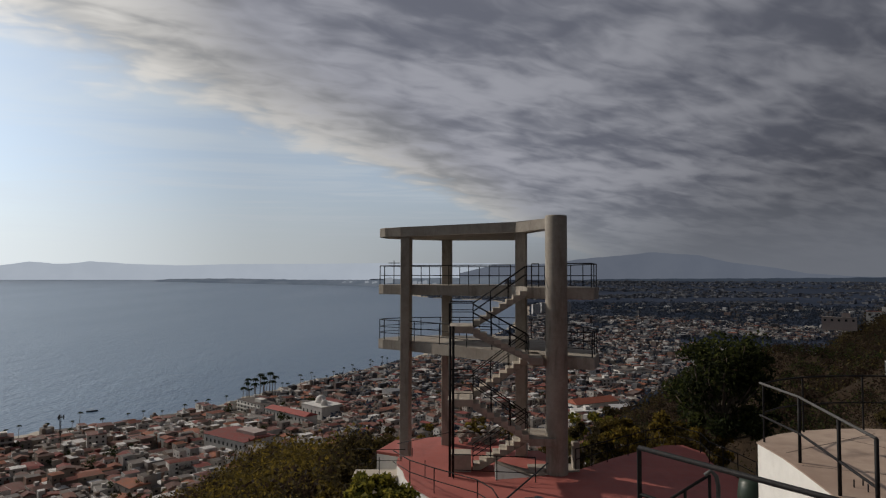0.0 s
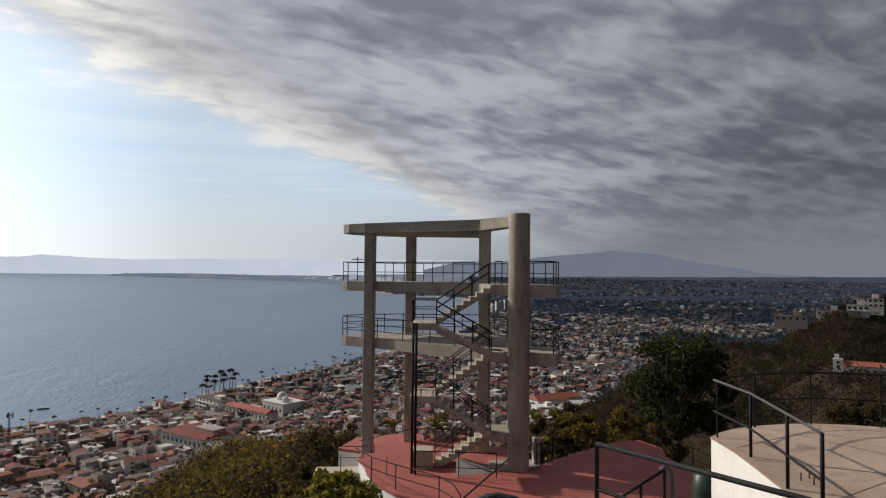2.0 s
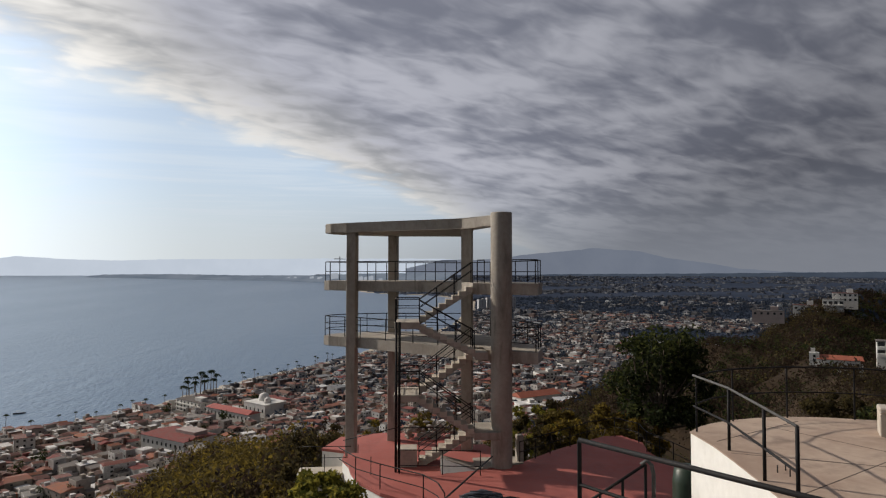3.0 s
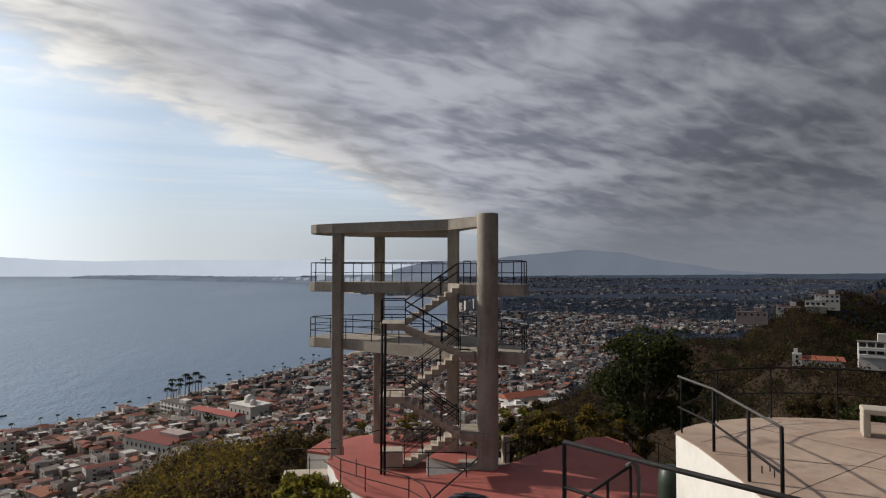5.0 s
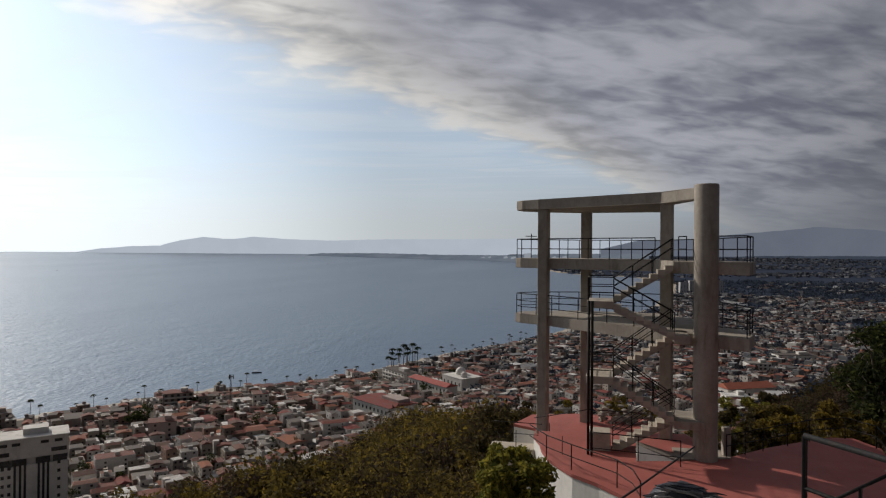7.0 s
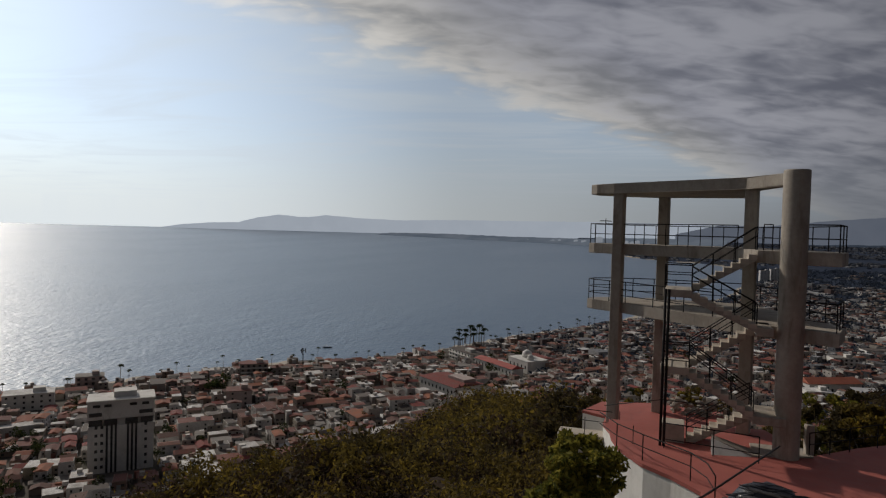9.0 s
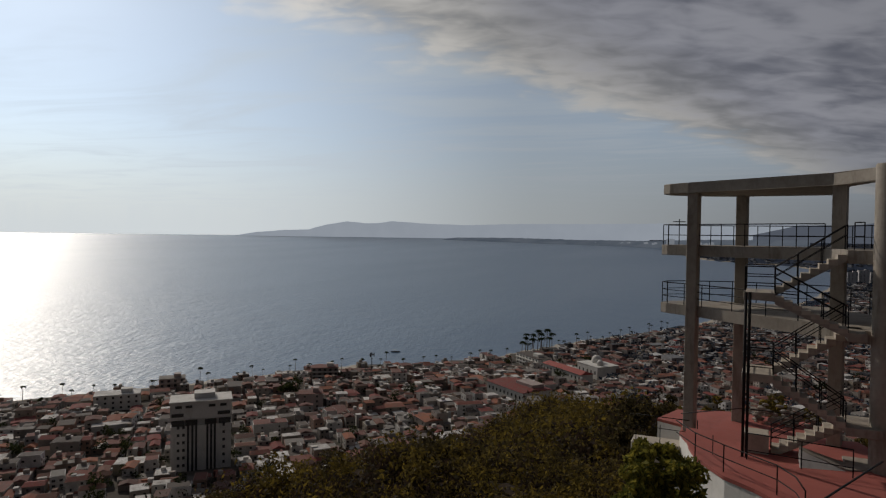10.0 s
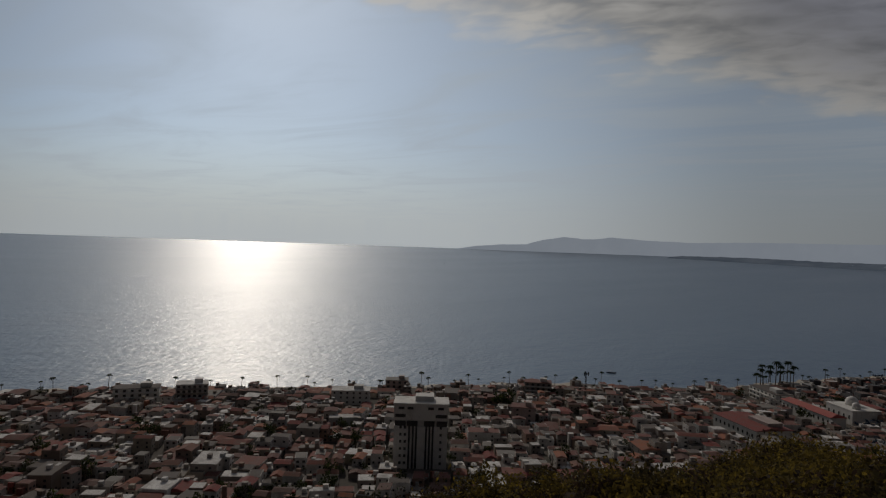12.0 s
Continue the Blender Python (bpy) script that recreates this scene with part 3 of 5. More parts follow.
        for y in (y0 + 0.05, y1 - 0.05):
            path = [(x0, y, z0), (x1, y, z1)]
            posts = [Vector(path[0]).lerp(Vector(path[1]), t) for t in (0, 0.33, 0.67, 1)]
            railing(slab, path, (0.92, 0.55), radius=0.022, posts=posts)
        return slab

    def railed(parent, path, heights):
        railing(parent, path, heights, 1.2)

    flight(*back, levels[0], levels[1], True)
    flight(*front, levels[1], levels[2], False)
    flight(*back, levels[2], levels[3], True)
    flight(*front, levels[3], levels[4], False)
    flight(*back, levels[4], levels[5], True)
    for z in (levels[2], levels[4]):
        bm = box(bmesh.new(), (-0.43, 28.68, z - 0.15), (1.08, 1.95, 0.3), 0, 0.015)
        slab = part("landing", bm, STEP_CONCRETE, tower)
        railing(slab, [(0.1, 29.6, z), (-0.92, 29.6, z), (-0.92, 27.78, z), (0.1, 27.78, z)], (0.98, 0.6, 0.25), 1.0)
    for z, w in ((levels[1], 1.15), (levels[3], 0.6)):
        part("landing", box(bmesh.new(), (2.45 + w / 2, 28.75, z - 0.16), (w, 1.9, 0.32), 0, 0.015), CONCRETE, tower)
    part("landing", box(bmesh.new(), (-0.43, 28.8, 0.36), (0.9, 0.85, 0.8), 0, 0.02), STEP_CONCRETE, tower, "concrete plinth with a pale top")
    for x, y in ((-0.88, 27.72), (-0.74, 27.72)):
        part("support_pole", tube(bmesh.new(), [(x, y, -0.05), (x, y, 6.3)], 0.055, 10), IRON, tower, "thin dark steel pole under the landings")
    return tower


lookout_tower()

# ---- red terrace round the tower ----
TERRACE = [(-3.2, 30.7), (-3.1, 29.4), (-2.8, 27.9), (-2.4, 26.7), (-1.4, 25.2), (-0.4, 24.4), (0.57, 23.3), (1.1, 21.6), (1.4, 19.6), (2.2, 18.2), (4, 17.6), (7, 18), (10, 20.2), (11.0, 23.2), (11.3, 27.0), (10.9, 30.4), (11.2, 32.0), (10.6, 33.4), (9.6, 33.3), (8.27, 32.25), (6.56, 30.84), (4.75, 29.0), (3.3, 32.0), (1.5, 31.6), (-0.95, 30.5)]
LOW_TERRACE = [(-5.13, 35.6), (-3.8, 35.0), (-3.8, 33.6), (-2.7, 30.72), (-0.9, 30.52), (1.5, 31.62), (3.28, 32.04), (2.6, 38.6), (-1.9, 38.9), (-4.4, 37.9)]


def red_terrace():
    t = thing("terrace", "red painted cement terrace with white curved retaining walls", "terrace", kind="structure")
    part("terrace_floor", prism(bmesh.new(), TERRACE, -0.14, 0.0), RED_FLOOR, t)
    shrunk = [(3.5 + (x - 3.5) * 0.993, 28 + (y - 28) * 0.993) for x, y in TERRACE]
    part("retaining_wall", prism(bmesh.new(), shrunk, -5.5, -0.144), WHITE_WALL, t)
    part("terrace_floor", prism(bmesh.new(), LOW_TERRACE, -1.24, -1.1), RED_FLOOR, t, "lower red floor round the rear columns")
    part("retaining_wall", prism(bmesh.new(), [(-1 + (x + 1) * 0.993, 35 + (y - 35) * 0.993) for x, y in LOW_TERRACE], -5.5, -1.244), WHITE_WALL, t)
    part("footing", box(bmesh.new(), (-4.9, 33.9, -2.5), (2.3, 1.2, 1.5), 0.05, 0.05), STEP_CONCRETE, t, "pale cement footing below the white wall")
    return t


red_terrace()


def lone_railing(label, path, heights, spacing=1.2, radius=0.024, posts=None, top_radius=None):
    t = thing("iron_railing", label, "railing", at=(0, 0, 0))
    railing(t, path, heights, spacing, radius, posts, "handrail", top_radius)
    return t


BOW = [(-3.3, 28.0, 0), (-2.46, 26.6, 0), (-1.42, 25.6, 0), (0.25, 24.2, 0), (0.75, 23.3, 0), (0.95, 22.2, 0)]
lone_railing("curved black iron railing on the rim of the red terrace", BOW, (0.97, 0.5), posts=[BOW[1], BOW[2], BOW[3], BOW[5]])

# ---- round upper terrace and the railings near the stairway ----
UPPER = 5.7
RIM = [(4.15, 6.2), (4.43, 8.22), (4.51, 8.75), (4.6, 9.51), (4.68, 10.35), (4.68, 11.21), (5.0, 11.55), (5.3, 11.78), (5.81, 12.04), (6.41, 12.21), (6.98, 12.29), (7.7, 12.2), (8.53, 11.93),  (9.5, 11.3), (10.5, 10.1), (11.0, 8.5), (10.8, 6.4), (8.5, 4.8), (6, 4.7)]


def upper_terrace():
    t = thing("terrace", "round terrace with a tan cement floor and white wall", "terrace", kind="structure")
    order = list(reversed(RIM))
    part("terrace_floor", prism(bmesh.new(), order, UPPER - 0.02, UPPER), TAN_FLOOR, t)
    part("retaining_wall", prism(bmesh.new(), [(7.3 + (x - 7.3) * 0.995, 8.6 + (y - 8.6) * 0.995) for x, y in order], -1.5, UPPER - 0.024), WHITE_WALL, t)
    # dark strips: dirt-filled joints, and second in the list a painted railing shadow
    for (ax, ay), (bx, by) in (((4.62, 8.0), (9.2, 10.9)), ((4.85, 10.57), (7.0, 11.9)), ((4.75, 9.9), (6.6, 9.15)), ((6.6, 9.15), (8.6, 6.2)), ((7.3, 9.66), (6.2, 11.6))):
        run, turn = math.hypot(bx - ax, by - ay), math.degrees(math.atan2(by - ay, bx - ax))
        bm = box(bmesh.new(), (0, 0, 0), (run, 0.014, 0.004))
        bm.transform(pose((ax + bx) / 2, (ay + by) / 2, UPPER + 0.001, 0, 0, turn))
        part("floor_line", bm, FLOOR_LINE_MAT, t, "dark floor line among dirt-filled joints and a painted railing shadow")


upper_terrace()
far_rim = [(4.81, 11.22, UPPER), (5.25, 11.63, UPPER), (5.81, 11.95, UPPER), (6.4, 12.12, UPPER), (6.98, 12.2, UPPER), (7.6, 12.14, UPPER), (8.15, 12.0, UPPER), (9.4, 11.25, UPPER), (10.3, 10.1, UPPER), (10.75, 8.5, UPPER)]
lone_railing("black iron railing round the far rim of the tan terrace", far_rim, (0.95, 0.48), radius=0.016, posts=[far_rim[0], far_rim[2], far_rim[4], far_rim[6], far_rim[7], far_rim[9]])


def grey_handrail():
    t = thing("stair_handrail", "bare steel handrail on black posts at the terrace edge", "railing")
    path = [(4.79, 11.3, UPPER), (4.8, 10.05, UPPER), (4.57, 8.62, UPPER), (4.405, 7.6, UPPER)]
    top = part("handrail", tube(bmesh.new(), [(x, y, z + 0.95) for x, y, z in path], 0.019), STEEL, t, "bare grey steel tube")
    part("lower_bar", tube(bmesh.new(), [(x, y, z + 0.42) for x, y, z in path], 0.018, 6), IRON, t)
    for x, y, z in path[1:]:
        part("post", tube(bmesh.new(), [(x, y, z), (x, y, z + 0.95)], 0.024, 8), IRON, t)


grey_handrail()


def bench():
    t = thing("bench", "low pale concrete bench on the tan terrace", "bench")
    t.matrix_basis = pose(7.71, 10.75, UPPER, 0, 0, -30)
    part("seat", box(bmesh.new(), (0.75, 0.2, 0.43), (1.5, 0.42, 0.1), 0, 0.02), STEP_CONCRETE, t)
    for x in (0.06, 1.44):
        part("leg", box(bmesh.new(), (x, 0.2, 0.19), (0.11, 0.4, 0.38), 0, 0.012), STEP_CONCRETE, t)


bench()


def pipe_stubs():
    t = thing("pipe_stubs", "short rusty pipe ends standing out of the tan terrace floor", "pipe")
    for i, (dx, dy, h) in enumerate(((0.01, -0.1, 0.10), (0.17, -0.02, 0.11), (0.08, -0.28, 0.1))):
        part("pipe", tube(bmesh.new(), [(4.92 + dx, 9.05 + dy, UPPER - 0.02), (4.92 + dx, 9.05 + dy, UPPER + h)], 0.009, 8), IRON, t)


pipe_stubs()


def stair_platform():
    """The platform under the eye and the steps that lead down from it."""
    t = thing("stairway", "cement platform and steps leading down to the red terrace", "stairway", kind="structure")
    part("platform", prism(bmesh.new(), [(-2.2, -3.0), (3.2, -3.0), (3.2, 1.5), (1.6, 2.6), (-2.2, 2.0)], -1.0, 6.9), TAN_FLOOR, t)
    part("platform", prism(bmesh.new(), [(1.62, 2.6), (3.2, 1.52), (4.1, 3.0), (4.1, 4.6), (1.7, 7.05), (1.2, 5.5)], -1.0, 5.66), TAN_FLOOR, t)
    for k in range(14):
        part("step", box(bmesh.new(), (1.9 + k * 0.06, 7.2 + k * 0.3, 5.4 - k * 0.178 - 1.5), (1.5, 0.31, 3.0)), STEP_CONCRETE, t)


stair_platform()
head = [(1.69, 6.97, 5.67), (3.02, 5.24, 5.67), (3.9, 4.1, 5.68)]
lone_railing("thick black iron handrail at the head of the stairway", head, (1.01, 0.55), radius=0.024, posts=[head[0], head[1], head[2]], top_radius=0.027)
lone_railing("black iron stair railing sloping down beside the steps", [(3.0, 8.68, 4.95), (2.44, 8.85, 4.51), (1.7, 9.1, 3.95)], (0.96, 0.5), radius=0.02, posts=[(3.0, 8.68, 4.95), (2.72, 8.76, 4.73), (2.44, 8.85, 4.51), (2.2, 8.93, 4.32)])


def bent_pipe():
    t = thing("bent_pipe", "bent bare steel pipe end above the stair railing", "pipe")
    part("pipe", tube(bmesh.new(), [(2.95, 8.7, 5.9), (3.02, 8.68, 5.96), (3.08, 8.67, 5.9), (3.1, 8.66, 5.78), (3.1, 8.66, 5.0)], 0.028), STEEL, t)


bent_pipe()
lone_railing("long black iron stair handrail running down past the terrace", [(1.4, 12.3, 4.1), (0.35, 9.58, 4.24), (0.17, 8.89, 4.36), (-0.2, 7.6, 4.6)], (0.9,), radius=0.014, posts=[(0.35, 9.58, 3.2), (-0.2, 7.6, 3.5)])


def wrapped_floodlight():
    """A round lamp head on a post, wrapped in torn dark plastic sheet."""
    t = thing("floodlight", "round floodlight wrapped in torn dark plastic sheet", "lamp", at=(0, 0, 0))
    cx, cy, cz = 0.9, 9.35, 5.0
    bm = bmesh.new()
    bmesh.ops.create_uvsphere(bm, u_segments=24, v_segments=14, radius=1.0)
    for v in bm.verts:
        k = 1 + 0.10 * noise.noise(v.co * 3.1) + 0.05 * noise.noise(v.co * 9)
        v.co = Vector((cx + v.co.x * 0.42 * k, cy + v.co.y * 0.36 * k, cz + v.co.z * 0.36 * k))
    for f in bm.faces:
        f.smooth = True
    lamp = part("lamp_head", bm, NAVY, t, "dark navy plastic wrapping")
    rng = random.Random(4)
    for k in range(46):
        a, w = rng.uniform(0.2, 2.9), rng.uniform(0.03, 0.07)
        p = Vector((cx - math.cos(a) * 0.43, cy - 0.25 + rng.uniform(-0.1, 0.25), cz + math.sin(a) * 0.37))
        step = Vector((rng.uniform(0.05, 0.2), rng.uniform(-0.05, 0.05), rng.uniform(-0.02, 0.03)))
        bm = bmesh.new()
        tube(bm, [p - step * 0.7, p, p + step, p + step * 1.7 + Vector((0, 0, -0.03))], [0.006, w * 0.3, w * 0.25, 0.004], 5)
        part("plastic_shred", bm, SHRED if k % 3 else NAVY, lamp)
    part("post", tube(bmesh.new(), [(cx, cy, 1.0), (cx, cy, 4.75)], 0.06, 10), IRON, t)


wrapped_floodlight()

lone_railing("black iron railing in front of the tower stairs", [(-0.72, 27.45, 0), (1.08, 27.3, 0), (2.65, 27.15, 0)], (1.0, 0.36), radius=0.022, posts=[(-0.72, 27.45, 0), (1.08, 27.3, 0), (2.65, 27.15, 0)])
lone_railing("black iron railing across the red floor behind the stairs", [(-3.68, 33.0, -1.0), (-1.0, 31.6, -0.06), (0.2, 31.6, -0.06), (1.4, 31.55, -0.06)], (0.98,), radius=0.022, posts=[(-2.9, 32.6, -1.1), (-1.0, 31.6, -1.1), (0.2, 31.6, -1.1)])
lone_railing("iron railing in front of the white wall of the lower floor", [(-5.75, 33.1, -1.4), (-3.3, 33.1, -1.4)], (1.06, 0.5), radius=0.02, posts=[(-5.75, 33.1, -1.8), (-4.62, 33.1, -1.8), (-3.3, 33.1, -1.8)])

# railing along the back of the red terrace, with a squat post by the tower
BACK = [(4.55, 28.75, 0), (6.2, 30.2, 0), (7.4, 31.3, 0), (8.5, 32.3, 0), (10.2, 33.25, 0), (11.0, 32.0, 0), (10.8, 30.3, 0), (11.3, 28.4, 0), (11.52, 27.08, 0)]
lone_railing("black iron railing along the back of the red terrace", BACK, (0.95, 0.5), 1.3, 0.022)


def squat_post():
    t = thing("concrete_post", "squat pale concrete post beside the round column", "post")
    part("shaft", box(bmesh.new(), (4.58, 29.05, 0.6), (0.3, 0.3, 1.2), 0.2, 0.02), CONCRETE, t)


squat_post()


def wedge_ramp():
    t = thing("ramp", "low cement ramp with a white side below the stairs", "ramp")
    part("ramp_slab", prism(bmesh.new(), [(1.04, 28.1), (2.52, 27.87), (2.52, 28.66), (1.04, 28.6)], 0.0, lambda x, y: 0.46 - 0.27 * (x - 1.04)), CONCRETE, t)
    part("floor_slab", prism(bmesh.new(), [(2.525, 27.87), (4.7, 28.7), (4.6, 29.7), (2.525, 29.5)], 0.0, 0.06), CONCRETE, t)
    side = bmesh.new()
    a, b, c, d = (side.verts.new(p) for p in ((1.03, 27.4, 0.004), (2.5, 27.8, 0.004), (1.03, 28.1, 0.47), (1.03, 28.1, 0.004)))
    for f in ((a, b, c), (a, c, d), (b, d, c), (a, d, b)):
        side.faces.new(f)
    part("ramp_side", side, WHITE_WALL, t, "white painted sloping wedge")


wedge_ramp()


def lattice_cross():
    t = thing("cross", "thin dark metal cross beyond the upper deck", "cross")
    part("upright", tube(bmesh.new(), [(-4.32, 36.38, DECK_HIGH - 0.1), (-4.32, 36.38, 9.3)], 0.025, 6), IRON, t)
    part("arm", tube(bmesh.new(), [(-4.61, 36.25, 9.16), (-4.03, 36.5, 9.16)], 0.025, 6), IRON, t)


lattice_cross()


def rebar_posts():
    for x, y, h in ((5.0, 20.6, 1.0), (5.6, 20.8, 0.9), (-1.9, 27.4, 0.75)):
        t = thing("rebar_post", "thin bare iron post standing on the red terrace", "post", "bare iron posts")
        part("rod", tube(bmesh.new(), [(x, y, -0.02), (x, y, h)], 0.018, 6), IRON, t)


rebar_posts()


def water_drum():
    t = thing("water_drum", "dark green plastic water drum on the red terrace", "drum")
    bm = tube(bmesh.new(), [(8.2, 19.6, 0), (8.2, 19.6, 0.05), (8.2, 19.6, 1.2), (8.2, 19.6, 2.1), (8.2, 19.6, 2.5), (8.2, 19.6, 2.62)], [0.42, 0.45, 0.45, 0.45, 0.4, 0.2], 24)
    part("tank", bm, DRUM, t)


water_drum()


def rubble_wall():
    """The low heap of stones behind the stairs."""
    t = thing("stone_heap", "low heap of pale rubble stones behind the tower stairs", "stones")
    rng = random.Random(9)
    for k in range(90):
        bm = bmesh.new()
        bmesh.ops.create_icosphere(bm, subdivisions=1, radius=1.0)
        c = Vector((rng.uniform(-0.6, 2.4), 37.7 + rng.uniform(-0.5, 0.5), rng.uniform(-1.1, -0.3)))
        s = Vector((rng.uniform(0.1, 0.24), rng.uniform(0.1, 0.2), rng.uniform(0.08, 0.15)))
        for v in bm.verts:
            v.co = c + Vector((v.co.x * s.x, v.co.y * s.y, v.co.z * s.z)) * (1 + 0.2 * noise.noise(v.co * 2 + c))
        part("stone", bm, RUBBLE, t)


rubble_wall()


# ---- the town by the shore ----
STREET_DIR = Vector((0.72, -0.69)).normalized()
CROSS_DIR = Vector((0.69, 0.72)).normalized()
HOUSE_TURN = math.atan2(STREET_DIR.y, STREET_DIR.x)
rng = random.Random(11)


def window_mesh():
    bm = box(bmesh.new(), (0, -0.03, 0), (1.1, 0.1, 1.3))
    return to_mesh("window", bm, WINDOW)


WINDOW_MESH = window_mesh()


def gable(bm, w, d, z, rise, over=0.4, mat=0):
    """A tiled pitched roof, its ridge along the longer side, with thickness at the eaves."""
    hw, hd = w / 2 + over, d / 2 + over
    e = [(-hw, -hd), (hw, -hd), (hw, hd), (-hw, hd)]
    low = [bm.verts.new((x, y, z - 0.12)) for x, y in e]
    eave = [bm.verts.new((x, y, z + 0.05)) for x, y in e]
    ridge = [bm.verts.new((-hw * 0.93, 0, z + rise)), bm.verts.new((hw * 0.93, 0, z + rise))]
    bm.faces.new(list(reversed(low)))
    for i in range(4):
        bm.faces.new((low[i], low[(i + 1) % 4], eave[(i + 1) % 4], eave[i]))
    bm.faces.new((eave[0], eave[1], ridge[1], ridge[0]))
    bm.faces.new((eave[2], eave[3], ridge[0], ridge[1]))
    bm.faces.new((eave[1], eave[2], ridge[1]))
    bm.faces.new((eave[3], eave[0], ridge[0]))


def shed(bm, w, d, z, rise, over=0.35):
    hw, hd = w / 2 + over, d / 2 + over
    e = [(-hw, -hd, 0), (hw, -hd, 0), (hw, hd, rise), (-hw, hd, rise)]
    a, b = [bm.verts.new((x, y, z + q)) for x, y, q in e], [bm.verts.new((x, y, z + q + 0.18)) for x, y, q in e]
    bm.faces.new(list(reversed(a))), bm.faces.new(b)
    for i in range(4):
        bm.faces.new((a[i], a[(i + 1) % 4], b[(i + 1) % 4], b[i]))


def house_prototype(k):
    """One of the town's houses, built at the origin: walls, roof, windows, and roof clutter."""
    q = random.Random(100 + k)
    w, d, floors = q.uniform(7, 12), q.uniform(7, 10.5), (1, 2, 1, 3, 2, 1, 2, 2)[k % 8]
    h = floors * 3.1 + 0.3
    tiled = k % 5 in (0, 1, 3)
    style = ("low", "two-storey", "three-storey")[floors - 1]
    label = f"{style} rendered town house with a terracotta tiled roof" if tiled else f"{style} rendered town house with a flat parapet roof"
    t = thing("house", label, "house", "town houses")
    bm = box(bmesh.new(), (0, 0, h / 2 - 3), (w, d, h + 6))
    if floors > 1 and k % 2:
        box(bm, (w * 0.5 + 1.4, -d * 0.1, h * 0.28 - 3), (2.9, d * 0.7, h * 0.56 + 6))
    part("wall", bm, TOWN_WALL_OBJ, t)
    for s in (k % 2,):
        ax, ay, ah = q.uniform(-0.3, 0.3) * w, (d / 2 + 1.2) * (-1 if s else 1), q.uniform(2.3, 3.2)
        part("annex", box(bmesh.new(), (ax, ay, ah / 2 - 2), (q.uniform(3, 5.5), 2.5, ah + 4)), TOWN_WHITE if s else PINK_WALL, t)
        part("annex_roof", box(bmesh.new(), (ax, ay, ah + 0.08), (5.2, 2.9, 0.14)), FLAT_ROOF_OBJ if s else ROOF_TILE_OBJ, t)
    bm = bmesh.new()
    if tiled:
        gable(bm, w, d, h, q.uniform(1.2, 2.0)) if k % 3 else shed(bm, w, d, h, q.uniform(0.8, 1.5))
        part("roof", bm, ROOF_TILE_OBJ, t)
    else:
        box(bm, (0, 0, h + 0.02), (w - 0.4, d - 0.4, 0.1))
        part("roof", bm, FLAT_ROOF_OBJ, t)
        for x, y, sx, sy in ((0, d / 2 - 0.1, w, 0.2), (0, -d / 2 + 0.1, w, 0.2), (w / 2 - 0.1, 0, 0.2, d - 0.4), (-w / 2 + 0.1, 0, 0.2, d - 0.4)):
            part("parapet", box(bmesh.new(), (x, y, h + 0.35), (sx + 0.004, sy + 0.004, 0.75)), TOWN_WALL_OBJ, t)
        if k % 2:
            part("stair_hut", box(bmesh.new(), (w * 0.2, d * 0.15, h + 1.2), (3, 2.6, 2.4)), TOWN_WALL_OBJ, t)
        part("water_tank", tube(bmesh.new(), [(-w * 0.25, d * 0.2, h), (-w * 0.25, d * 0.2, h + 1.2), (-w * 0.25, d * 0.2, h + 1.5)], [0.6, 0.6, 0.3], 10), IRON, t)
    for f in range(floors):
        z = f * 3.1 + 1.7
        for side, length, off, turn in ((0, w, -d / 2, 0), (1, d, w / 2, math.pi / 2)):
            n = max(2, int(length / 3.6))
            for i in range(n):
                if q.random() < 0.15:
                    continue
                p = -length / 2 + (i + 0.5) * length / n
                ob = new("window", WINDOW_MESH)
                ob.parent = t
                ob.matrix_basis = pose(p if side == 0 else off, off if side == 0 else p, z, 0, 0, math.degrees(turn)) @ Matrix.Diagonal((q.uniform(0.9, 1.5), 1, q.uniform(0.9, 1.3), 1))
    return t


def lots():
    """House lots on the town's street grid: x, y, size."""
    made = []
    for bu in range(-22, 34):
        for bv in range(-16, 30):
            for i in range(8):
                for j in range(6):
                    u, v = bu * 69 + 5 + i * 8.0 + rng.uniform(-2.0, 2.0), bv * 49 + 4 + j * 7.8 + rng.uniform(-1.7, 1.7)
                    x, y = STREET_DIR * u + CROSS_DIR * v + Vector((-275, 210))
                    made.append((x, y))
    return made


LOTS = np.array(lots())
LOTS = LOTS[(np.degrees(np.arctan2(LOTS[:, 0], LOTS[:, 1])) > -88) & (np.degrees(np.arctan2(LOTS[:, 0], LOTS[:, 1])) < 40)]
lot_r, lot_d = np.hypot(LOTS[:, 0], LOTS[:, 1]), shore_distance(LOTS[:, 0], LOTS[:, 1])
lot_flat, lot_high = flat_land(LOTS[:, 0], LOTS[:, 1]), high_land(LOTS[:, 0], LOTS[:, 1])
# landmarks keep their own ground clear: x, y, radius
CLEAR = [(-230, 213, 17), (-149, 414, 30), (-152, 502, 14), (-137, 490, 17), (-122, 478, 14), (-119, 505, 18), (-178, 532, 22), (-288, 341, 11), (-254, 322, 12), (-240, 408, 9), (-300, 398, 12), (-362, 268, 18), (86, 515, 14), (106, 525, 14), (119, 500, 14), (83, 484, 12), (165, 700, 14), (184, 704, 14), (127, 634, 14), (-276, 190, 5), (-410, 330, 14)]
keep = (lot_d > 26) & (lot_r < 1750) & (lot_high < lot_flat + 9)
for cx, cy, cr in CLEAR:
    keep &= np.hypot(LOTS[:, 0] - cx, LOTS[:, 1] - cy) > cr
